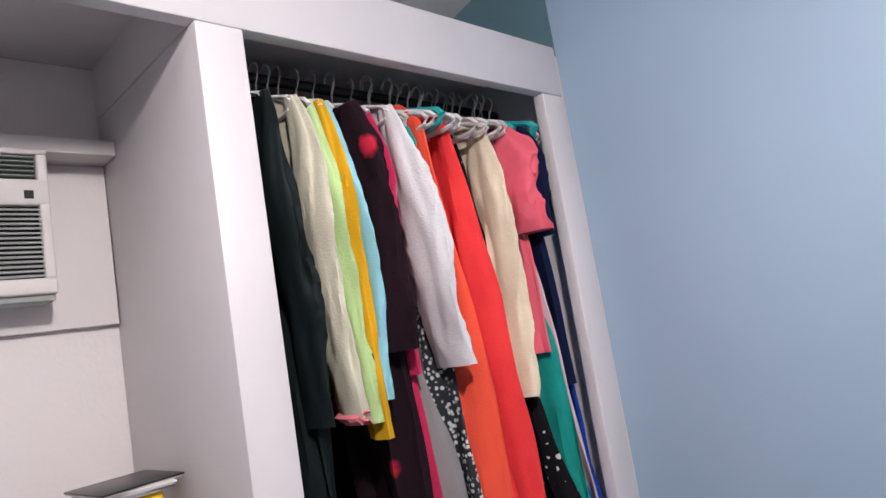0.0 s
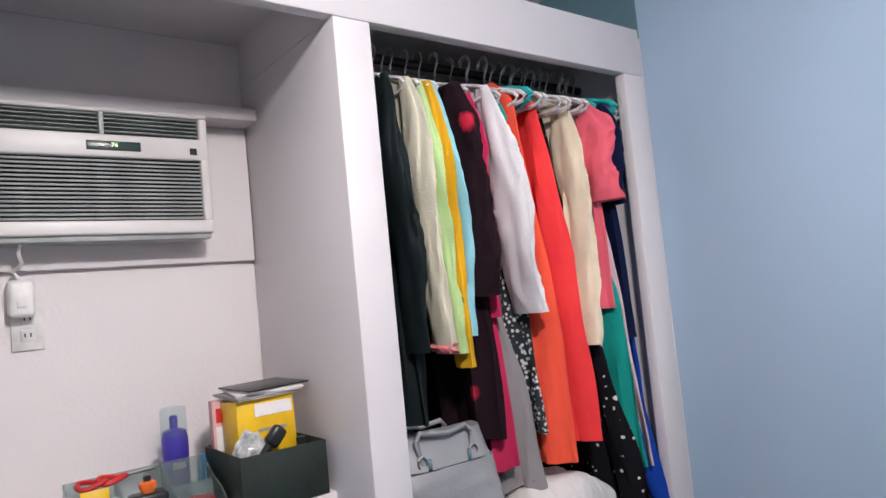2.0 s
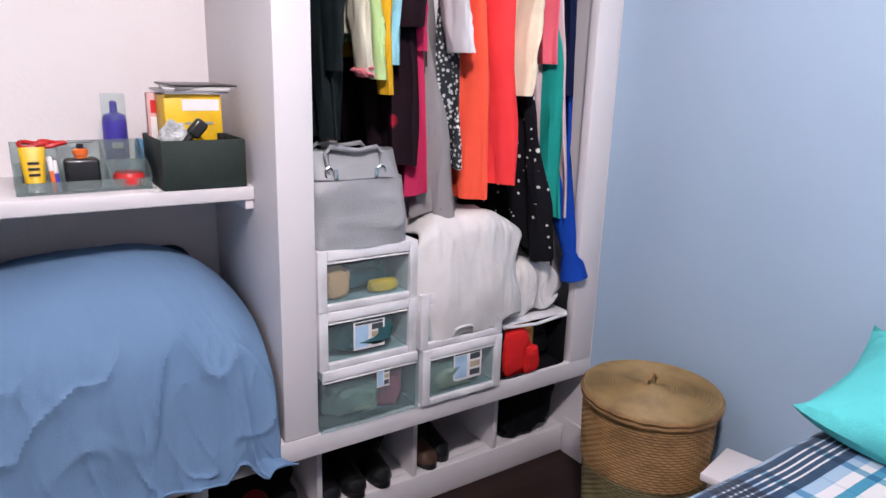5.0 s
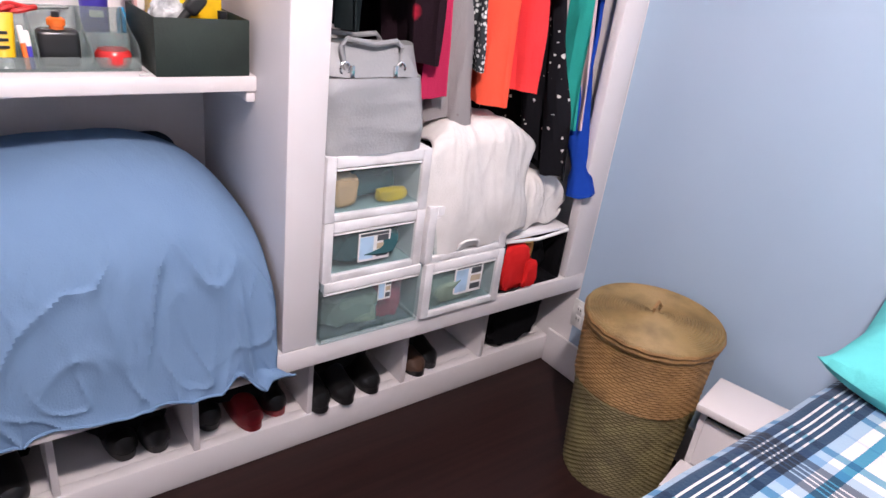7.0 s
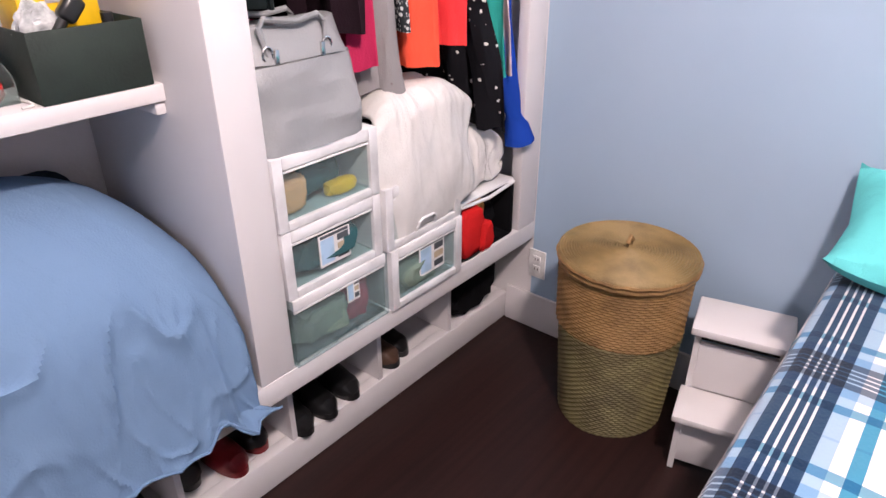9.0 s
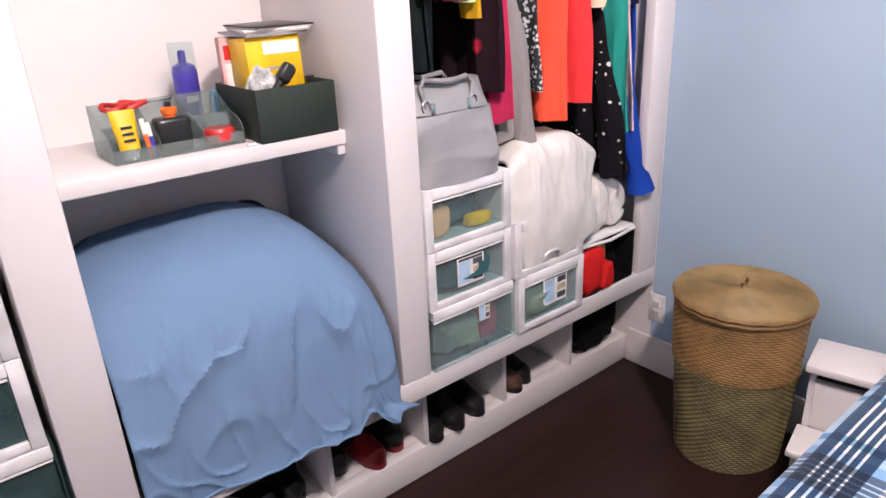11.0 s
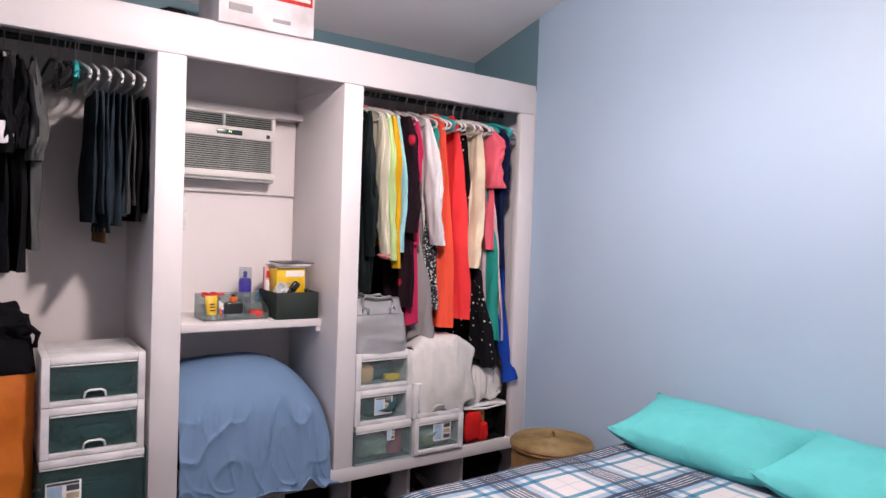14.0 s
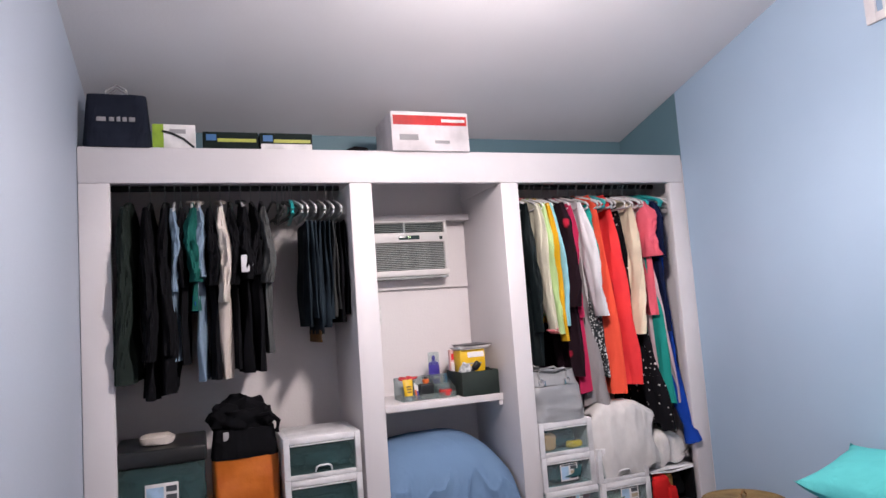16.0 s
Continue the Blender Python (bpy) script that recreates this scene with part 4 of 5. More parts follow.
part("cross_wall", box(-0.085, -0.081, -0.149, 0.149, 0.004, 0.07, 0.001), SMOKE, tray)
YEL = material("yellow_print_card", (0.80, 0.50, 0.01), 0.4, scale=10, bump=0.02)
WHT = material("white_card", (0.78, 0.76, 0.75), 0.6, scale=10, bump=0.05)
REDP = material("red_plastic", (0.62, 0.03, 0.03), 0.25, scale=10, bump=0.02)
BLKP = material("black_plastic", (0.015, 0.016, 0.017), 0.3, scale=12, bump=0.04)
ORNG = material("orange_plastic", (0.80, 0.16, 0.02), 0.35, scale=12, bump=0.02)
BLUEC = material("violet_blue_can", (0.055, 0.04, 0.36), 0.3, 0.0, scale=6, bump=0.02)


def squeeze_tube(m):
    o = thing("lotion_tube", "yellow and white squeeze tube in the organizer", "tube", m)
    bm = bmesh.new()
    rings = []
    for i in range(9):
        v = i / 8
        wx, wy = 0.020 * (1 - v) + 0.003 * v, 0.022 + 0.006 * v
        rings.append([bm.verts.new((wx * math.cos(math.tau * k / 16), wy * math.sin(math.tau * k / 16), 0.022 + 0.088 * v)) for k in range(16)])
    for a, b in zip(rings, rings[1:]):
        for k in range(16):
            bm.faces.new((a[k], a[(k + 1) % 16], b[(k + 1) % 16], b[k]))
    bm.faces.new(rings[0])
    bm.faces.new(rings[-1])
    part("tube_body", bm, YEL, o)
    part("cap", lathe([(0.017, 0), (0.017, 0.02), (0.014, 0.023)], 16), WHT, o, "white cap")
    for k in range(3):
        part("print", box(0.018 - k * 0.003, 0.0195 - k * 0.003, -0.012, 0.012, 0.04 + k * 0.014, 0.046 + k * 0.014, 0), BLKP, o)
    return o


squeeze_tube(pose(-1.492, 0.257, SZ + 0.004, 0, -8, 0))
o = thing("spray_bottle", "black bottle with an orange pump top in the organizer", "bottle", pose(-1.515, 0.362, SZ + 0.004))
part("bottle_body", box(-0.024, 0.024, -0.040, 0.040, 0, 0.078, 0.010, seg=3), BLKP, o)
part("neck", lathe([(0.014, 0.078), (0.014, 0.085), (0.018, 0.086), (0.018, 0.098), (0.012, 0.102)], 20), ORNG, o, "orange collar")
part("nozzle", lathe([(0.008, 0.102), (0.008, 0.112), (0.005, 0.114)], 14), BLKP, o)
o = thing("cream_jar", "round dark jar with red contents and clear lid", "jar", pose(-1.508, 0.468, SZ + 0.004))
part("jar_body", lathe([(0.030, 0), (0.038, 0.012), (0.038, 0.03), (0.032, 0.038)], 28), REDP, o)
part("lid", lathe([(0.033, 0.038), (0.034, 0.05), (0.025, 0.066), (0.008, 0.074)], 28), CLEAR, o, "domed clear lid")
o = thing("scissors", "red-handled scissors resting in the organizer", "scissors", pose(-1.585, 0.285, SZ + 0.112, 0, 8, 12))
for y in (-0.022, 0.022):
    ring = [(0.018 * math.cos(math.tau * k / 18), y + 0.030 * math.sin(math.tau * k / 18), 0.004 * math.sin(math.tau * k / 18 * 2)) for k in range(18)]
    part("handle", tube(ring, 0.006, 7, closed=True), REDP, o)
part("blade", box(-0.006, 0.006, 0.045, 0.12, -0.002, 0.002, 0.001), STEEL, o, "steel blade")
for y, c, hgt in ((0.297, ORNG, 0.085), (0.306, BLUEC, 0.075)):
    o = thing("marker", "slim coloured marker standing in the organizer", "marker", pose(-1.482, y, SZ + 0.004, 4, -6, 0), group="markers in the organizer")
    part("barrel", lathe([(0.005, 0), (0.0055, hgt * 0.6), (0.005, hgt * 0.62)], 12), c, o)
    part("cap", lathe([(0.0058, hgt * 0.62), (0.0058, hgt), (0.004, hgt + 0.003)], 12), WHT, o)
o = thing("spray_can", "violet-blue spray can with a clear cap behind the organizer", "spray can", pose(-1.675, 0.468, SZ) @ Matrix.Diagonal((0.98, 0.98, 1.18, 1.0)))
part("can", lathe([(0.030, 0), (0.032, 0.004), (0.032, 0.135), (0.027, 0.150), (0.014, 0.155)], 28), BLUEC, o)
part("cap", lathe([(0.032, 0.138), (0.032, 0.192), (0.030, 0.198)], 28), CLEAR, o, "tall clear cap")
part("nozzle", lathe([(0.010, 0.155), (0.010, 0.178), (0.006, 0.182)], 14), BLUEC, o)
part("label_band", box(0.029, 0.033, -0.016, 0.014, 0.075, 0.088, 0.001), WHT, o, "pale lettering bar")
o = thing("small_tube", "small bright blue tube in the organizer", "tube", pose(-1.655, 0.520, SZ, 0, 8, 0))
part("tube_body", lathe([(0.010, 0), (0.011, 0.10), (0.006, 0.115)], 16), material("bright_blue_plastic", (0.02, 0.32, 0.62), 0.3), o)

BOXM = material("black_green_fabric_board", (0.012, 0.024, 0.019), 0.7, scale=14, bump=0.25, bump_scale=160)
o = thing("storage_box", "open black fabric-covered storage box on the shelf", "box", pose(-1.412, 0.640, SZ))
part("bottom", box(-0.235, -0.002, -0.104, 0.104, 0.001, 0.006, 0), BOXM, o)
for nm, a in (("front_wall", (-0.005, 0.0, -0.107, 0.107)), ("back_wall", (-0.24, -0.235, -0.107, 0.107)), ("side_wall", (-0.235, -0.005, -0.107, -0.102)), ("side_wall", (-0.235, -0.005, 0.102, 0.107))):
    part(nm, box(*a, 0.0, 0.128, 0.0015), BOXM, o)


def carton(name, m, size, mat, label, bars=(), category="box", group=""):
    """A closed card box with flaps' seam and printed bars on the face towards the room."""
    o = thing(name, label, category, m, group=group)
    dx, dy, dz = size
    part("carton_body", box(-dx, 0, -dy / 2, dy / 2, 0, dz, 0.003), mat, o)
    for k, (y0, y1, z0, z1, bmat, lab) in enumerate(bars):
        part("print", box(-0.001, 0.0015 + 0.0004 * k, y0, y1, z0, z1, 0), bmat, o, lab)
    return o


PINKC = material("pale_pink_card", (0.70, 0.42, 0.40), 0.6, scale=12)
GREYP = material("grey_print", (0.35, 0.34, 0.35), 0.6)
carton("yellow_carton", pose(-1.505, 0.643, SZ + 0.075, 0, -3, 2), (0.095, 0.150, 0.165), YEL, "yellow printed carton standing in the storage box",
       ((-0.030, 0.068, 0.122, 0.152, WHT, "pale label"), (-0.025, 0.05, 0.085, 0.092, GREYP, "row of small letters")))
carton("pink_carton", pose(-1.606, 0.618, SZ + 0.055, 0, 0, -3), (0.03, 0.15, 0.185), PINKC, "pale pink and white carton behind the yellow one", ((-0.066, -0.040, 0.13, 0.165, REDP, "red mark"), (-0.068, -0.02, 0.06, 0.12, WHT, "")))
for k, (dz, rz, dy) in enumerate(((0.0, 4, 0.0), (0.008, -7, 0.012), (0.016, 10, 0.02))):
    o = thing("magazine", "thin printed magazine lying on the cartons", "magazine", pose(-1.562, 0.648 + dy, SZ + 0.246 + dz, 0, 2, rz), group="magazines on the cartons")
    part("cover", box(-0.085, 0.065, -0.085, 0.085, 0, 0.004, 0.001), (GREYP, WHT, BLKP)[k], o)
    part("page_block", box(-0.082, 0.062, -0.082, 0.082, -0.003, 0.0, 0), WHT, o)
o = thing("hair_brush", "black hair brush standing in the storage box", "brush", pose(-1.44, 0.568, SZ + 0.085, -42, 0, 0))
part("handle", tube([(0, 0, -0.02), (0, 0, 0.03), (0, 0, 0.07)], [0.008, 0.009, 0.010], 10), BLKP, o)
part("head", box(-0.014, 0.014, -0.018, 0.018, 0.07, 0.12, 0.010, seg=3), BLKP, o)
o = thing("plastic_pouch", "crumpled clear and white plastic pouch in the box", "pouch", pose(-1.465, 0.578, SZ + 0.085))
bm = bmesh.new()
bmesh.ops.create_icosphere(bm, subdivisions=4, radius=1.0)
for v in bm.verts:
    k = 1 + 0.35 * noise.noise(v.co * 2.3) + 0.12 * noise.noise(v.co * 7)
    v.co = Vector((v.co.x * 0.022 * k, v.co.y * 0.038 * k, v.co.z * 0.05 * k + 0.035))
part("film", bm, material("pouch_film", (0.55, 0.56, 0.56), 0.25, scale=30, bump=0.3, second=(0.12, 0.13, 0.13)), o)
o = thing("bottle_cap", "small black bottle in the storage box", "bottle", pose(-1.430, 0.690, SZ + 0.072))
part("bottle_body", lathe([(0.013, 0), (0.013, 0.05), (0.010, 0.056), (0.011, 0.058), (0.011, 0.072)], 16), BLKP, o)
o = thing("cable", "thin white cable lying on the shelf", "cable", pose(0, 0, SZ + 0.003))
part("wire", tube([(-1.50, 0.520, 0), (-1.46, 0.526, 0.0), (-1.428, 0.522, 0.0), (-1.422, 0.500, 0.0)], 0.003, 6), PLATE, o)

# ---- covered bundle under the shelf ----
SHEET = cloth("blue_bedsheet", (0.155, 0.25, 0.39), second=(0.135, 0.222, 0.352), scale=3.0, detail=0.08)
for _n2 in SHEET.node_tree.nodes:
    if _n2.bl_idname == "ShaderNodeBump" and _n2.inputs["Distance"].default_value > 0.02:
        _n2.inputs["Strength"].default_value = 0.12
mat_dark = cloth("dark_navy_quilt", (0.02, 0.035, 0.05))
bundle = tagged(part("folded_quilt", box(-1.79, -1.36, 0.12, 0.62, RAILT, 0.72, 0.06, seg=5), mat_dark), "dark folded quilt under a blue sheet", "quilt")
tagged(part("folded_blanket", box(-1.805, -1.67, 0.12, 0.66, RAILT, 0.848, 0.06, seg=5), mat_dark), "dark navy blanket folded behind the blue sheet", "blanket")
bm = bmesh.new()
nu, nv = 110, 130
CUR = ((-1.765, 0.84), (-1.735, 0.885), (-1.66, 0.905), (-1.54, 0.902), (-1.42, 0.878), (-1.335, 0.83), (-1.275, 0.755), (-1.245, 0.64), (-1.232, 0.50), (-1.226, 0.42), (-1.222, 0.350))


def curve_at(v):
    q = v * (len(CUR) - 1)
    i = min(len(CUR) - 2, int(q))
    f = q - i
    p0, p1, p2, p3 = CUR[max(0, i - 1)], CUR[i], CUR[i + 1], CUR[min(len(CUR) - 1, i + 2)]
    return [0.5 * (2 * b + (c - a) * f + (2 * a - 5 * b + 4 * c - d) * f * f + (3 * b - a - 3 * c + d) * f ** 3) for a, b, c, d in zip(p0, p1, p2, p3)]


rows = []
for j in range(nv + 1):
    v = j / nv
    x, z = curve_at(v)
    row = []
    for i in range(nu + 1):
        u = 2 * i / nu - 1
        y = 0.068 + (0.752 - 0.068) * i / nu
        front = max(0, (v - 0.55) / 0.45)
        round_ = abs(u) ** 5
        zz = z - (0.150 * max(0, u) ** 3 + 0.05 * max(0, -u) ** 6) * (1 - front * 0.9) + 0.022 * (1 - u * u) * (1 - front) - 0.042
        xx = x - 0.010 * round_ * front + (0.012 * math.sin(u * 3) * front)
        p = Vector((u * 1.2, v * 2.4, 0))
        wr = 0.0
        fold = noise.noise(Vector((u * 3.1 + v * 1.3, v * 2.0, 7)))
        wr += 0.014 * front * (1 - abs(fold)) ** 6
        fold2 = noise.noise(Vector((u * 2.3 - v * 3.0, v * 5.2 + u * 1.2, 19)))
        band_ = math.exp(-((v - 0.70) / 0.10) ** 2)
        wr += 0.030 * band_ * (1 - abs(fold2)) ** 15
        c3 = noise.noise(Vector((u * 3.0 + 3, v * 6.5 - u * 3.2, 31)))
        wr += (0.2 + 0.8 * front) * 0.012 * (1 - abs(c3)) ** 16
        puck = noise.noise(Vector((u * 6.0 + 4, v * 9.0 + u * 5.0, 57)))
        wr += 0.012 * math.exp(-((v - 0.66) / 0.06) ** 2) * (1 - abs(puck)) ** 9
        wr += 0.042 * front * math.exp(-((u - 0.80 + 0.25 * (1 - v)) / 0.036) ** 2)
        wr += 0.008 * noise.noise(p * 2.2)
        xx += wr * (0.25 + 0.75 * front)
        zz += wr * (0.6 - 0.6 * front)
        if v > 0.9:
            zz += (v - 0.9) * 10 * (0.006 * (u + 0.2) + 0.020 + 0.008 * math.sin(u * 9) + 0.05 * max(0, 1 - abs(u - 0.66) / 0.12))
            if u > 0.75:
                y += 0.04 * (v - 0.9) * 10 * (u - 0.75) / 0.25
                xx += 0.014 * (v - 0.9) * 10
        row.append(bm.verts.new((xx, y, zz)))
    rows.append(row)
for a, b in zip(rows, rows[1:]):
    for i in range(nu):
        bm.faces.new((a[i], a[i + 1], b[i + 1], b[i]))
edge_line = [v.co.copy() for v in rows[-1]][::3]
sheet = tagged(part("bedsheet", bm, SHEET), "rumpled blue cotton sheet draped over a bundle", "sheet")
sol = sheet.modifiers.new("thickness", "SOLIDIFY")
sol.thickness, sol.offset = 0.005, -1.0
part("hem", tube([p + Vector((0.002, 0, 0.002)) for p in edge_line], 0.004, 6), SHEET, sheet, "stitched hem along the sheet's edge")

# ---- plastic drawers ----
CASE = material("white_drawer_plastic", (0.76, 0.75, 0.76), 0.35, scale=8, bump=0.03)
LABELB = material("pale_blue_label", (0.38, 0.55, 0.72), 0.5, scale=14)
LABELD = material("dark_label", (0.06, 0.07, 0.08), 0.5, scale=14)
LABELT = material("tan_label", (0.45, 0.36, 0.25), 0.5, scale=14)


def drawer_unit(name, x_front, y0, y1, z0, z1, label, depth=0.36, clear=CLEAR, sticker=None, handle=True, open_=0.0, framed=True, group=""):
    """One stacking drawer: white case, clear drawer, moulded grip."""
    o = thing(name, label, "drawer", pose(x_front, (y0 + y1) / 2, z0), group=group)
    w, h = y1 - y0, z1 - z0
    e = 0.028 if framed else 0.006
    bm = box(-depth, 0, -w / 2, -w / 2 + e, 0, h, 0.003)
    part("case_side", bm, CASE if framed else clear, o)
    part("case_side", box(-depth, 0, w / 2 - e, w / 2, 0, h, 0.003), CASE if framed else clear, o)
    part("case_top", box(-depth, 0, -w / 2 + e, w / 2 - e, h - 0.030, h, 0.003), CASE, o)
    part("case_bottom", box(-depth, 0, -w / 2 + e, w / 2 - e, 0, 0.020 if framed else 0.008, 0.003), CASE if framed else clear, o)
    part("case_back", box(-depth, -depth + 0.006, -w / 2 + e, w / 2 - e, 0.02, h - 0.030, 0), CASE if framed else clear, o)
    fz0, fz1 = (0.022 if framed else 0.010), h - 0.033
    d = part("drawer_front", box(-0.012 + open_, -0.008 + open_, -w / 2 + e + 0.002, w / 2 - e - 0.002, fz0, fz1, 0.001), clear, o, "clear plastic drawer front")
    part("drawer_floor", box(-depth + 0.02, -0.012 + open_, -w / 2 + e + 0.004, w / 2 - e - 0.004, fz0, fz0 + 0.004, 0), clear, o)
    part("rim", box(-0.014 + open_, -0.002 + open_, -w / 2 + e + 0.002, w / 2 - e - 0.002, fz1 - 0.006, fz1, 0.002), CASE, d, "white rim")
    if handle:
        pts = [(0.0, -0.038, fz0 + 0.006), (0.006, -0.034, fz0 + 0.026), (0.008, -0.02, fz0 + 0.034), (0.008, 0.02, fz0 + 0.034), (0.006, 0.034, fz0 + 0.026), (0.0, 0.038, fz0 + 0.006)]
        part("grip", tube(pts, 0.0045, 7), clear if not framed else CASE, d, "moulded plastic grip")
    if sticker:
        sy, sz, sw, sh = sticker
        part("sticker", box(-0.0085, -0.0055, sy - sw / 2, sy + sw / 2, sz - sh / 2, sz + sh / 2, 0), WHT, d, "printed paper label")
        part("sticker", box(-0.006, -0.0048, sy - sw * 0.46, sy - sw * 0.04, sz - sh * 0.42, sz + sh * 0.36, 0), LABELB, d, "pale blue label field")
        for k in range(3):
            part("sticker", box(-0.006, -0.0048, sy + sw * 0.08, sy + sw * 0.44, sz - sh * 0.40 + k * sh * 0.28, sz - sh * 0.40 + k * sh * 0.28 + sh * 0.2, 0), (LABELD, LABELT, LABELD)[k], d, "dark label bar")
        part("sticker", box(-0.006, -0.0048, sy - sw * 0.46, sy + sw * 0.44, sz + sh * 0.39, sz + sh * 0.48, 0), LABELD, d, "dark heading bar")
    return o


def bundle_of(name, m, size, mat, label, category, seed=0.0, sub=4):
    """A soft crumpled lump of cloth."""
    bm = bmesh.new()
    bmesh.ops.create_icosphere(bm, subdivisions=sub, radius=1.0)
    for v in bm.verts:
        c = v.co.normalized()
        p = Vector([math.copysign(abs(a) ** 0.6, a) for a in c])
        k = 1 + 0.16 * noise.noise(c * 1.9 + Vector((seed, 0, 0))) + 0.10 * (1 - abs(noise.noise(c * 3.6 + Vector((seed, 5, 0))))) ** 4
        v.co = Vector((p.x * size[0] / 2 * k, p.y * size[1] / 2 * k, max(-size[2] / 2, p.z * size[2] / 2 * k) + size[2] / 2))
    return tagged(part(name, bm, mat, m=m), label, category)


FX = -1.232
drawer_unit("stacking_drawer", FX, 0.872, 1.190, 0.738, 0.914, "white stacking drawer with a clear front", handle=False, group="stacking drawers")
drawer_unit("stacking_drawer", FX, 0.873, 1.190, 0.562, 0.737, "white stacking drawer with a printed label", sticker=(0.0, 0.085, 0.10, 0.085), handle=False, group="stacking drawers")
drawer_unit("clear_drawer", FX + 0.004, 0.873, 1.200, RAILT, 0.562, "large clear plastic drawer under white drawers", clear=MILKY, sticker=(0.04, 0.135, 0.042, 0.07), framed=False, group="stacking drawers")
drawer_unit("stacking_drawer", FX + 0.006, 1.202, 1.520, 0.560, 0.740, "white stacking drawer half hidden by white cloth", group="stacking drawers")
drawer_unit("clear_drawer", FX + 0.010, 1.210, 1.520, RAILT, 0.558, "clear plastic drawer with a printed label", clear=MILKY, sticker=(0.02, 0.105, 0.11, 0.10), handle=False, group="stacking drawers")
C_PEACH = cloth("peach_cloth", (0.75, 0.42, 0.22))
C_DTEAL = cloth("deep_teal_cloth", (0.03, 0.09, 0.10))
C_ROSE = cloth("rose_cloth", (0.50, 0.10, 0.15))
C_MINT = cloth("grey_green_cloth", (0.20, 0.27, 0.22))
bundle_of("jar_of_cream", pose(-1.285, 0.945, 0.762), (0.06, 0.075, 0.085), C_PEACH, "peach-coloured tub inside a clear drawer", "tub", 1)
bundle_of("folded_cloth", pose(-1.40, 1.035, 0.762), (0.22, 0.20, 0.10), C_DTEAL, "dark teal cloth inside a clear drawer", "cloth", 2)
bundle_of("yellow_packet", pose(-1.275, 1.095, 0.762), (0.04, 0.09, 0.035), YEL, "small yellow packet inside a clear drawer", "packet", 3, 3)
bundle_of("folded_cloth", pose(-1.38, 1.03, 0.589), (0.26, 0.24, 0.11), C_DTEAL, "dark teal cloth inside a labelled drawer", "cloth", 4)
bundle_of("folded_cloth", pose(-1.37, 1.00, 0.378), (0.24, 0.18, 0.12), C_MINT, "grey-green cloth inside a clear drawer", "cloth", 5)
bundle_of("folded_cloth", pose(-1.33, 1.115, 0.378), (0.14, 0.11, 0.15), C_ROSE, "rose red cloth inside a clear drawer", "cloth", 6)
bundle_of("folded_cloth", pose(-1.36, 1.35, 0.378), (0.24, 0.25, 0.13), C_MINT, "grey-green cloth inside a labelled clear drawer", "cloth", 7)
bundle_of("folded_cloth", pose(-1.40, 1.235, 0.742), (0.20, 0.07, 0.16), C_BLACK, "black cloth tucked behind white cloth", "cloth", 8)

# white cloths heaped on the drawers
FLUFF = cloth("white_fleece", (0.66, 0.64, 0.62), second=(0.60, 0.58, 0.56), scale=16)


def throw_mesh(y0, y1, ztop, zbot, xback, xfront, seed, nu=56, nv=70, slope=0.0):
    """A thick cloth folded over a ledge: along the top, then down the front."""
    bm = bmesh.new()
    rows = []
    for j in range(nv + 1):
        v = j / nv
        if v < 0.4:
            q = v / 0.4
            x, z = xback + (xfront - 0.07 - xback) * q, ztop - 0.03 * (1 - q)
        elif v < 0.6:
            q = (v - 0.4) / 0.2 * math.pi / 2
            x, z = xfront - 0.07 + 0.07 * math.sin(q), ztop - 0.07 * (1 - math.cos(q))
        else:
            q = (v - 0.6) / 0.4
            x, z = xfront + 0.012 * math.sin(q * 3), ztop - 0.07 + (zbot - ztop + 0.07) * q
        row = []
        for i in range(nu + 1):
            u = 2 * i / nu - 1
            y = (y0 + y1) / 2 + u * (y1 - y0) / 2 * (1 - 0.22 * max(0, 1 - v / 0.55))
            dome = (-0.10 * abs(u) ** 3 + 0.035 * noise.noise(Vector((u * 2.2, seed, v)))) * max(0, 1 - v / 0.95) - 0.05 * max(0, u) * max(0, 1 - v)
            wr = 0.020 * noise.noise(Vector((u * 2.0, v * 3, seed))) + 0.005 * (1 - abs(noise.noise(Vector((u * 3, v * 3.4, seed + 3))))) ** 5
            row.append(bm.verts.new((x + wr - 0.03 * abs(u) ** 4, y + 0.014 * math.sin(v * 11 + seed) * (0.4 + abs(u)), z + dome + wr * 0.5 + 0.012 * max(0, v - 0.9) * 10 * math.sin(u * 7 + seed) + slope * u * (v > 0.5) * (v - 0.5))))
        rows.append(row)
    for a, b in zip(rows, rows[1:]):
        for i in range(nu):
            bm.faces.new((a[i], a[i + 1], b[i + 1], b[i]))
    return bm


for nm, args, lab in (("throw_blanket", (1.196, 1.605, 0.972, 0.580, -1.62, -1.232, 3), "white fleece throw heaped over the drawers"), ("towel", (1.560, 1.842, 0.765, 0.585, -1.62, -1.285, 8), "white folded towel beside the fleece throw")):
    ob = tagged(part(nm, throw_mesh(*args, slope=0.05), FLUFF), lab, "blanket" if nm != "towel" else "towel")
    sol = ob.modifiers.new("thickness", "SOLIDIFY")
    sol.thickness, sol.offset = 0.014, -1.0
bundle_of("pillow_bundle", pose(-1.44, 1.39, 0.742), (0.30, 0.27, 0.22), FLUFF, "white soft bundle under the fleece throw", "bundle", 12)
o = thing("fabric_bin", "black fabric bin with a white rim in the wardrobe", "bin", pose(-1.25, 1.69, RAILT))
part("bin_side", box(-0.34, 0.0, 0.135, 0.150, 0, 0.192, 0.004), C_BLACK, o)
part("bin_side", box(-0.34, 0.0, -0.150, -0.135, 0, 0.192, 0.004), C_BLACK, o)
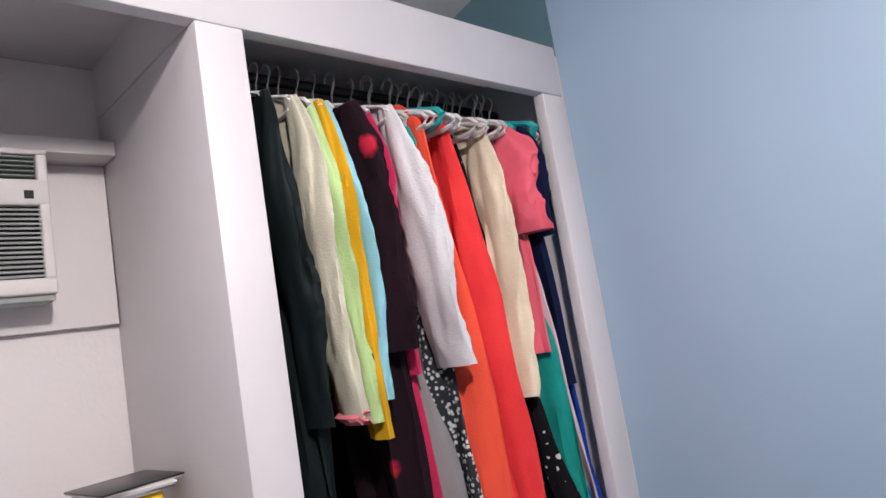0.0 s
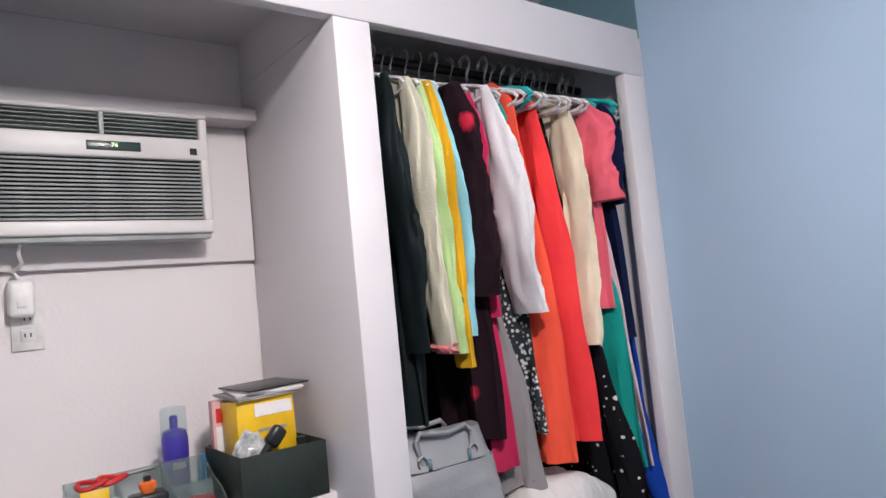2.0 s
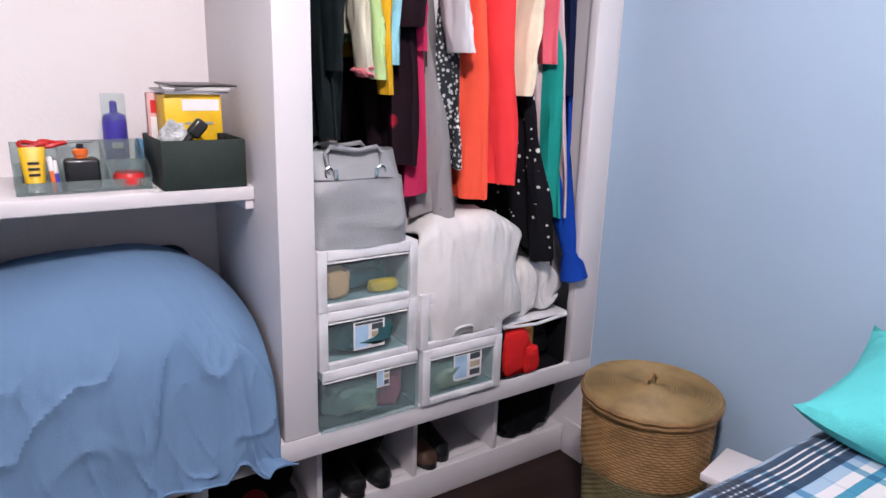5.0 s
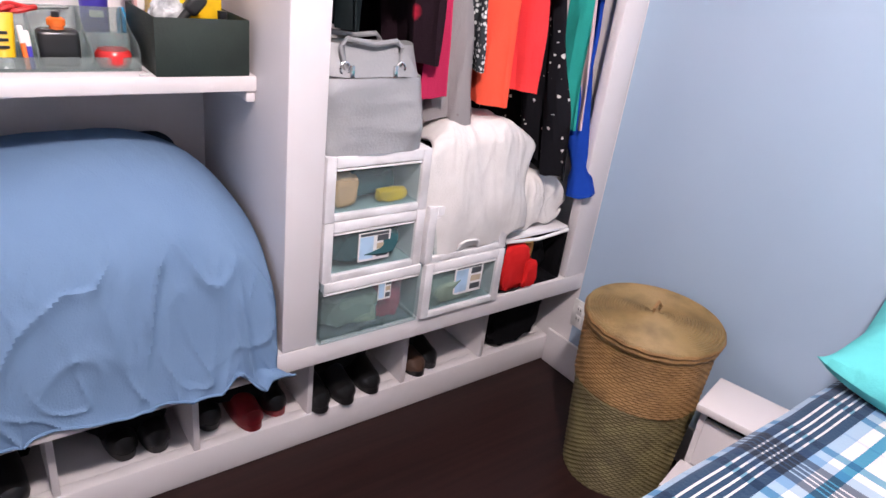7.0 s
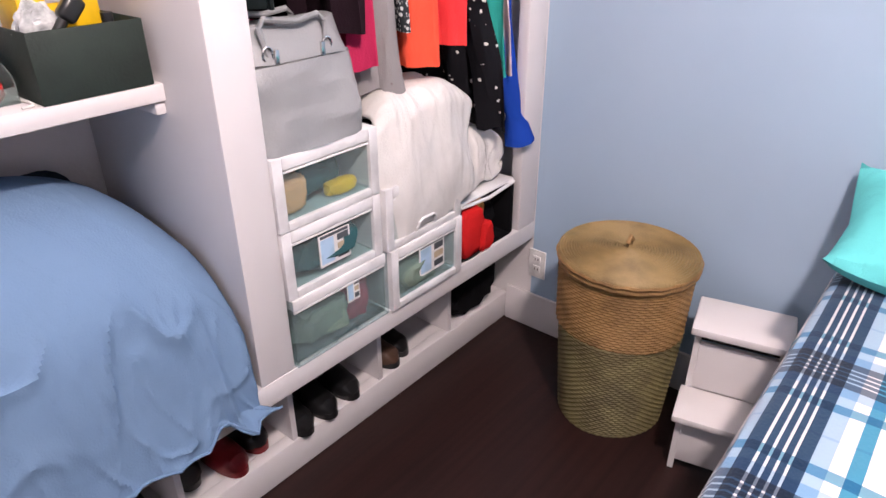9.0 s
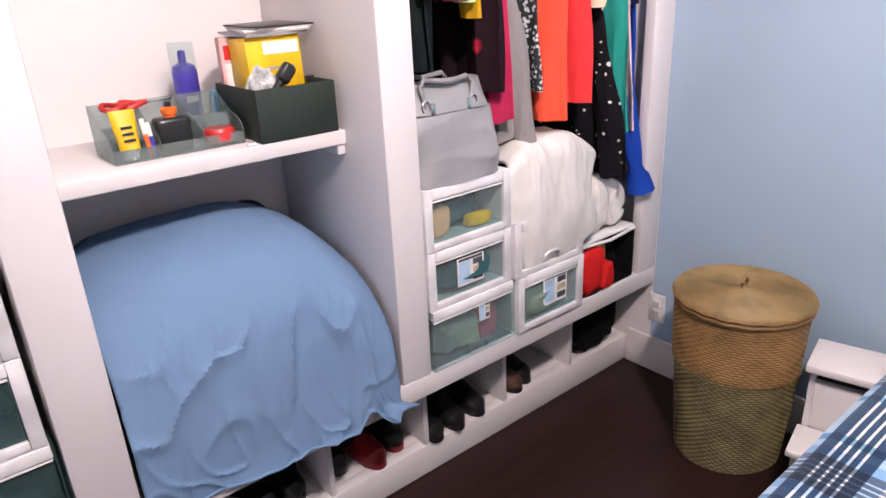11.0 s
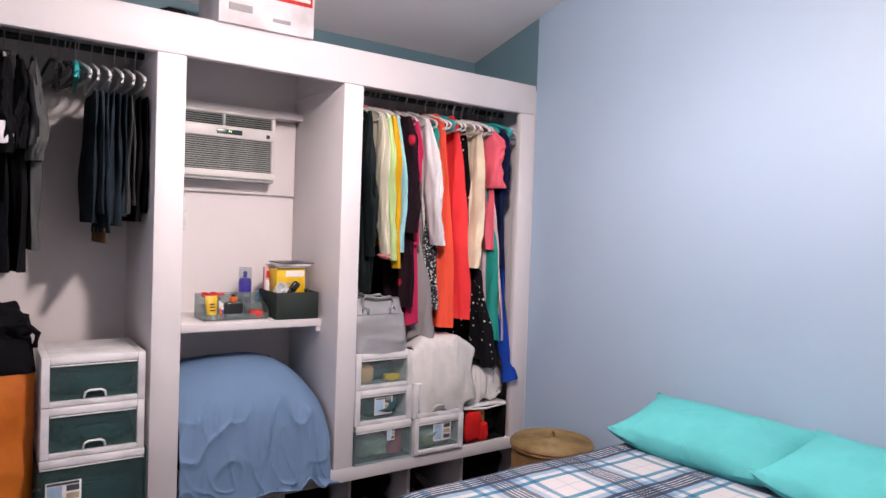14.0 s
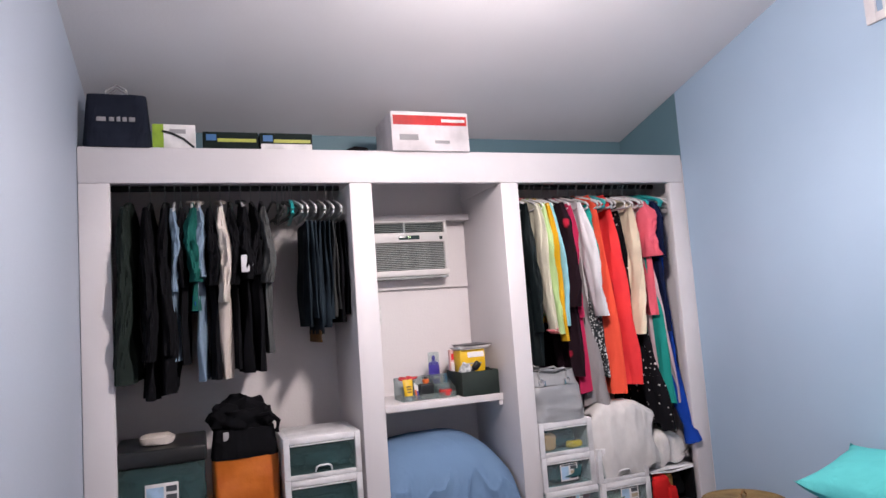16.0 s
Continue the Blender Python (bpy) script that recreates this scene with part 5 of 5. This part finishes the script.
part("bin_back", box(-0.34, -0.325, -0.135, 0.135, 0, 0.192, 0.004), C_BLACK, o)
part("bin_bottom", box(-0.325, 0.0, -0.135, 0.135, 0.0, 0.006, 0), C_BLACK, o)
part("rim", tube([(0.0, -0.145, 0.192), (0.004, 0.0, 0.182), (0.0, 0.145, 0.192)], 0.006, 8), CASE, o, "white rim")
part("lid_board", box(-0.34, -0.004, -0.150, 0.150, 0.193, 0.203, 0.002), CASE, o)
REDC = cloth("red_cloth", (0.62, 0.02, 0.02))
bundle_of("red_bag", pose(-1.285, 1.605, RAILT + 0.006), (0.10, 0.13, 0.165), REDC, "red cloth bag stuffed in a black bin", "bag", 21)
bundle_of("red_cloth", pose(-1.255, 1.668, RAILT + 0.006), (0.06, 0.06, 0.10), REDC, "red cloth strap hanging from the bin", "cloth", 22)
bundle_of("tan_purse", pose(-1.30, 1.685, RAILT + 0.075), (0.05, 0.045, 0.095), cloth("tan_leather", (0.35, 0.19, 0.06)), "small tan purse in the black bin", "purse", 23)
bundle_of("black_bag", pose(-1.40, 1.70, RAILT + 0.006), (0.20, 0.24, 0.165), C_BLACK, "black bag inside the fabric bin", "bag", 24)
o = thing("bag_strap", "thin black strap trailing on the wardrobe rail", "strap", pose(0, 0, RAILT + 0.004))
part("cord", tube([(-1.262, 1.56, 0.02), (-1.250, 1.545, 0.0), (-1.245, 1.575, 0.0), (-1.243, 1.61, 0.0), (-1.244, 1.64, 0.002)], 0.004, 6), BLKP, o)

# ---- grey handbag on the drawers ----
GREYL = material("grey_leather", (0.27, 0.275, 0.285), 0.42, second=(0.235, 0.24, 0.25), scale=9, bump=0.3, bump_scale=150)
SILVER = material("silver_hardware", (0.72, 0.72, 0.72), 0.2, 1.0, bump=0)
bag = thing("handbag", "grey leather handbag with silver rings on the drawers", "handbag", pose(-1.345, 1.020, 0.914, 0, 0, -3))


def bag_body(h0, h1, w0, w1, d0, d1, seed, rows=22, n=48):
    bm = bmesh.new()
    rings = []
    for i in range(rows + 1):
        v = i / rows
        w, d = w0 + (w1 - w0) * v, d0 + (d1 - d0) * v
        bul = 1 + 0.06 * math.sin(v * math.pi)
        ring = []
        for k in range(n):
            a = math.tau * k / n
            c, s = math.cos(a), math.sin(a)
            p = Vector((math.copysign(abs(c) ** 0.35, c) * d / 2 * bul, math.copysign(abs(s) ** 0.35, s) * w / 2, h0 + (h1 - h0) * v))
            p.x += 0.014 * noise.noise(Vector((p.y * 9, p.z * 8, seed))) + 0.010 * (1 - abs(noise.noise(Vector((p.y * 7 + p.z * 6, p.z * 9 - p.y * 5, seed + 3))))) ** 7
            p.z += 0.006 * noise.noise(Vector((p.y * 8, seed, a)))
            ring.append(bm.verts.new(p))
        rings.append(ring)
    for a, b in zip(rings, rings[1:]):
        for k in range(n):
            bm.faces.new((a[k], a[(k + 1) % n], b[(k + 1) % n], b[k]))
    bm.faces.new(rings[0][::-1])
    bm.faces.new(rings[-1])
    return bm


part("lower_body", bag_body(0.0, 0.185, 0.300, 0.286, 0.22, 0.15, 2.0), GREYL, bag)
part("upper_body", bag_body(0.185, 0.258, 0.270, 0.262, 0.145, 0.07, 5.0, 10), GREYL, bag)
for sgn in (1, -1):
    pts = [(0.066 * sgn, -0.085, 0.20), (0.060 * sgn, -0.092, 0.258), (0.052 * sgn, -0.075, 0.272), (0.062 * sgn, 0.0, 0.262), (0.056 * sgn, 0.06, 0.270), (0.060 * sgn, 0.075, 0.256), (0.066 * sgn, 0.068, 0.20)]
    hnd = part("strap", tube(pts, 0.007, 8), GREYL, bag)
    for y in (-0.086, 0.069):
        ring = [(0.072 * sgn, y + 0.012 * math.cos(math.tau * k / 14), 0.205 + 0.016 * math.sin(math.tau * k / 14)) for k in range(14)]
        part("ring", tube(ring, 0.0032, 6, closed=True), SILVER, hnd, "silver ring")
for y in (-0.07, 0.05):
    part("tag", box(0.078, 0.084, y - 0.006, y + 0.006, 0.185, 0.215, 0.002), SILVER, bag, "silver clasp")

# ---- left bay, below ----
drawer_unit("stacking_drawer", FX - 0.008, -0.430, -0.070, 0.812, 1.002, "white stacking drawer with a frosted front", clear=SMOKE2, group="drawers in the other bay")
drawer_unit("stacking_drawer", FX - 0.008, -0.430, -0.070, 0.616, 0.810, "white stacking drawer with a frosted front", clear=SMOKE2, group="drawers in the other bay")
drawer_unit("clear_drawer", FX - 0.006, -0.438, -0.062, RAILT, 0.614, "large clear drawer with a printed label at the bottom", clear=SMOKE2, sticker=(-0.10, 0.10, 0.12, 0.11), framed=False, group="drawers in the other bay")
for z in (0.835, 0.64):
    bundle_of("folded_cloth", pose(-1.41, -0.245, z), (0.26, 0.29, 0.11), C_DTEAL, "dark teal cloth inside a frosted drawer", "cloth", z * 9)
bundle_of("folded_cloth", pose(-1.40, -0.25, 0.378), (0.26, 0.30, 0.15), C_DTEAL, "dark cloth inside a large clear drawer", "cloth", 31)

tote = thing("travel_bag", "tall orange bag with a black rolled top", "bag", pose(-1.43, -0.590, RAILT, 0, 0, 2))
ORL = material("orange_vinyl", (0.60, 0.165, 0.02), 0.4, second=(0.47, 0.11, 0.012), scale=7, bump=0.25, bump_scale=60)
part("lower_body", bag_body(0.0, 0.56, 0.285, 0.30, 0.20, 0.20, 8.0), ORL, tote)
b = bag_body(0.56, 0.69, 0.302, 0.27, 0.21, 0.17, 11.0)
part("upper_body", b, C_BLACK, tote, "black fabric upper part")
bm = bmesh.new()
bmesh.ops.create_icosphere(bm, subdivisions=4, radius=1.0)
for v in bm.verts:
    k = 1 + 0.3 * noise.noise(v.co * 2.4) + 0.14 * noise.noise(v.co * 6)
    v.co = Vector((v.co.x * 0.10 * k, v.co.y * 0.14 * k - 0.01, 0.73 + v.co.z * 0.10 * k))
part("rolled_top", bm, C_BLACK, tote, "crumpled black flap")
part("strap", tube([(0.09, 0.06, 0.74), (0.12, 0.11, 0.75), (0.11, 0.15, 0.71), (0.10, 0.14, 0.66)], 0.012, 7), C_BLACK, tote)
part("logo", box(0.098, 0.104, -0.10, -0.075, 0.645, 0.685, 0.003), GREYP, tote, "small pale badge")

o = thing("storage_bin", "large clear storage bin with a black lid", "storage bin", pose(-1.275, -0.955, RAILT))
for nm, a in (("bin_front", (-0.006, 0.0, -0.185, 0.185)), ("bin_back", (-0.42, -0.414, -0.185, 0.185)), ("bin_side", (-0.414, -0.006, -0.185, -0.180)), ("bin_side", (-0.414, -0.006, 0.180, 0.185))):
    part(nm, box(*a, 0.0, 0.585, 0.002), SMOKE2, o)
part("bin_bottom", box(-0.414, -0.006, -0.18, 0.18, 0, 0.006, 0), SMOKE2, o)
part("lid", box(-0.43, 0.012, -0.197, 0.197, 0.585, 0.655, 0.012, seg=3), BLKP, o, "black plastic lid")
part("lower_lid", box(-0.425, 0.008, -0.192, 0.192, 0.315, 0.345, 0.008), BLKP, o, "black lid of the lower bin")
part("sticker", box(0.0005, 0.002, -0.06, 0.075, 0.39, 0.51, 0), WHT, o, "printed paper label")
part("sticker", box(0.002, 0.003, -0.055, 0.015, 0.395, 0.495, 0), LABELB, o, "pale blue label field")
for k in range(3):
    part("sticker", box(0.002, 0.003, 0.024, 0.068, 0.40 + k * 0.036, 0.424 + k * 0.036, 0), LABELD, o, "dark label bar")
bundle_of("folded_cloth", pose(-1.48, -0.955, RAILT + 0.007), (0.36, 0.33, 0.30), C_DTEAL, "dark clothes packed inside a clear bin", "cloth", 41)
bundle_of("folded_cloth", pose(-1.46, -0.955, RAILT + 0.35), (0.34, 0.33, 0.20), C_DTEAL, "dark clothes packed in the upper clear bin", "cloth", 45)
bundle_of("lime_cloth", pose(-1.31, -0.93, RAILT + 0.19), (0.05, 0.24, 0.06), cloth("lime_cloth", (0.30, 0.42, 0.03)), "lime green cloth inside a clear bin", "cloth", 46, 3)
bundle_of("white_papers", pose(-1.42, -0.97, RAILT + 0.655), (0.12, 0.14, 0.05), C_BEIGE, "pale crumpled paper on a black lid", "paper", 43, 3)

# ---- things on top of the wardrobe ----
def top_z():
    return TOP - 0.003


BAGK = cloth("black_navy_nylon", (0.018, 0.022, 0.035))
o = thing("tote_bag", "black nylon tote bag standing on the wardrobe", "bag", pose(-1.31, -1.085, top_z()))
part("bag_body", bag_body(0.0, 0.250, 0.285, 0.245, 0.16, 0.08, 15.0), BAGK, o)
for sgn in (1, -1):
    part("handle", tube([(0.028 * sgn, -0.05, 0.22), (0.03 * sgn, -0.045, 0.27), (0.02 * sgn, 0.0, 0.30), (0.03 * sgn, 0.04, 0.275), (0.028 * sgn, 0.05, 0.22)], 0.005, 7), GREYP, o, "grey cord handle")
for k, (w, hgt) in enumerate(((0.045, 0.028), (0.024, 0.028), (0.018, 0.040), (0.020, 0.028), (0.030, 0.028))):
    y = -0.08 + sum((0.045, 0.024, 0.018, 0.020)[:k]) + 0.006 * k
    part("print", box(0.062, 0.068, y, y + w * 0.85, 0.120, 0.120 + hgt * 0.7, 0.001), GREYP, o, "pale lettering shape", m=pose(0, 0, 0))
GRN = material("lime_card", (0.28, 0.45, 0.03), 0.5, scale=12)
o = carton("cable_carton", pose(-1.262, -0.848, top_z()), (0.10, 0.185, 0.118), WHT, "white and lime green carton on the wardrobe", ((-0.0925, -0.045, 0.0, 0.118, GRN, "lime green print"), (-0.02, 0.05, 0.075, 0.095, GREYP, "grey print")))
part("cord", tube([(0.004, -0.05, 0.085), (0.006, -0.01, 0.075), (0.006, 0.04, 0.05), (0.004, 0.085, 0.01)], 0.005, 7), BLKP, o, "black cord")
DKC = material("dark_green_card", (0.010, 0.018, 0.016), 0.7, scale=12, spec=0.15)
YPR = material("yellow_green_print", (0.45, 0.48, 0.08), 0.5)
BPR = material("blue_print", (0.05, 0.18, 0.42), 0.5)
for y, lower in ((-0.600, DKC), (-0.343, WHT)):
    carton("light_carton", pose(-1.262, y, top_z()), (0.17, 0.25, 0.088), DKC, "low dark green carton with blue and yellow print", ((-0.11, -0.065, 0.046, 0.076, BPR, "blue print"), (-0.06, 0.115, 0.040, 0.056, YPR, "yellow print bar"), (-0.12, 0.122, 0.002, 0.034, lower, "lower print band")), group="dark cartons on the wardrobe")
carton("white_carton", pose(-1.215, 0.385, top_z(), 0, 0, 0), (0.31, 0.42, 0.205), material("white_carton_board", (0.80, 0.75, 0.76), 0.6, scale=5), "white cardboard carton with a red stripe on the wardrobe",
       ((-0.20, 0.20, 0.135, 0.185, REDP, "red printed stripe"), (0.06, 0.19, 0.152, 0.168, WHT, "white lettering bar"), (-0.17, -0.07, 0.055, 0.085, GREYP, "grey print"), (0.02, 0.10, 0.04, 0.055, GREYP, "grey print")))
bundle_of("dark_pouch", pose(-1.36, 0.03, top_z()), (0.10, 0.10, 0.045), C_BLACK, "small dark pouch on the wardrobe", "pouch", 51, 3)

# ---- shoes ----
def shoe(name, m, mat, solemat, label, L=0.25, W=0.085, H=0.075, open_=True, group="shoes in the cubbies"):
    """A shoe with its toe towards +x; origin under the heel."""
    o = thing(name, label, "shoe", m, group=group)
    bm = bmesh.new()
    rings = []
    for i in range(13):
        v = i / 12
        x = L * v
        w = W / 2 * (0.72 + 0.28 * math.sin(min(1, v * 1.35) * math.pi * 0.62)) * (1 if v < 0.8 else math.sqrt(max(0.02, 1 - ((v - 0.8) / 0.205) ** 2)))
        h = (H if v < 0.35 else H - (H - 0.045) * min(1, (v - 0.35) / 0.4)) * (1 if v < 0.85 else math.sqrt(max(0.05, 1 - ((v - 0.85) / 0.155) ** 2)))
        ring = []
        for k in range(14):
            a = math.pi * k / 13
            dip = 0.6 if (open_ and 0.05 < v < 0.45) else 1.0
            ring.append(bm.verts.new((x, w * math.cos(a), 0.018 + h * abs(math.sin(a)) ** 0.7 * (dip if 3 < k < 10 else 1))))
        rings.append(ring)
    for a, b in zip(rings, rings[1:]):
        for k in range(13):
            bm.faces.new((a[k], a[k + 1], b[k + 1], b[k]))
        bm.faces.new((a[13], a[0], b[0], b[13]))
    bm.faces.new(rings[0])
    bm.faces.new(rings[-1][::-1])
    part("upper", bm, mat, o)
    bm = bmesh.new()
    n = 28
    ol = []
    for k in range(n):
        a = math.tau * k / n
        c, s = math.cos(a), math.sin(a)
        ol.append((L / 2 + (L / 2 + 0.004) * c, (W / 2 + 0.003) * math.copysign(abs(s) ** 0.8, s) * (0.86 + 0.14 * c)))
    a = [bm.verts.new((x, y, 0)) for x, y in ol]
    b = [bm.verts.new((x, y, 0.02)) for x, y in ol]
    bm.faces.new(a[::-1])
    bm.faces.new(b)
    for k in range(n):
        bm.faces.new((a[k], a[(k + 1) % n], b[(k + 1) % n], b[k]))
    part("sole", bm, solemat, o)
    return o


BLKS = material("black_shoe_leather", (0.010, 0.010, 0.011), 0.3, scale=20, bump=0.1)
REDS = material("red_shoe_leather", (0.20, 0.010, 0.014), 0.35, scale=20, bump=0.1)
BRNS = material("brown_shoe_leather", (0.08, 0.04, 0.025), 0.5, scale=20, bump=0.15)
SOLEY = material("cream_rubber", (0.52, 0.48, 0.34), 0.6, scale=20)
CF = CUBBY + 0.001
SH = KICK - 0.006
for y, mat, sol_, lab, L, x in ((0.958, BLKS, BLKS, "glossy black leather shoe in a cubby", 0.25, 0.02), (1.050, BLKS, BLKS, "glossy black leather shoe in a cubby", 0.25, 0.02), (1.155, BLKS, BLKS, "glossy black leather shoe in a cubby", 0.25, 0.01),
                                (0.727, REDS, REDS, "dark red shoe in a cubby", 0.24, 0.0), (0.815, BLKS, REDS, "black shoe with a red sole in a cubby", 0.24, -0.03),
                                (0.635, BLKS, BLKS, "black shoe in a cubby", 0.24, -0.06),
                                (1.325, BRNS, BLKS, "dark brown shoe in a cubby", 0.25, 0.0), (1.410, BLKS, BLKS, "black shoe in a cubby", 0.25, -0.02),
                                (0.380, BLKS, BLKS, "black shoe in a cubby", 0.25, -0.05), (0.480, BLKS, BLKS, "black shoe in a cubby", 0.25, -0.04),
                                (-0.01, BLKS, SOLEY, "black sneaker with a cream sole in a cubby", 0.27, 0.01), (0.11, BLKS, SOLEY, "black sneaker with a cream sole in a cubby", 0.27, 0.01),
                                (-0.38, BLKS, BLKS, "black shoe in a cubby", 0.25, -0.02), (-0.26, BLKS, BLKS, "black shoe in a cubby", 0.25, -0.02)):
    shoe("shoe", pose(SH + x - L, y, CF, 0, 0, random.Random(int(y * 1000)).uniform(-4, 4)), mat, sol_, lab, L)
# black lumps added behind the shoes for dark contents and the cubbies' deep shade
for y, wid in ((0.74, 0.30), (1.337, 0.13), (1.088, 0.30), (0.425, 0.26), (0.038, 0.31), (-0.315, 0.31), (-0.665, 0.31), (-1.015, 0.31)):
    bundle_of("cubby_filler", pose(-1.63, y, CF), (0.34, wid, 0.225), C_BLACK, "black lump standing in for dark contents and shade deep in a cubby", "bag", y * 7, 3)
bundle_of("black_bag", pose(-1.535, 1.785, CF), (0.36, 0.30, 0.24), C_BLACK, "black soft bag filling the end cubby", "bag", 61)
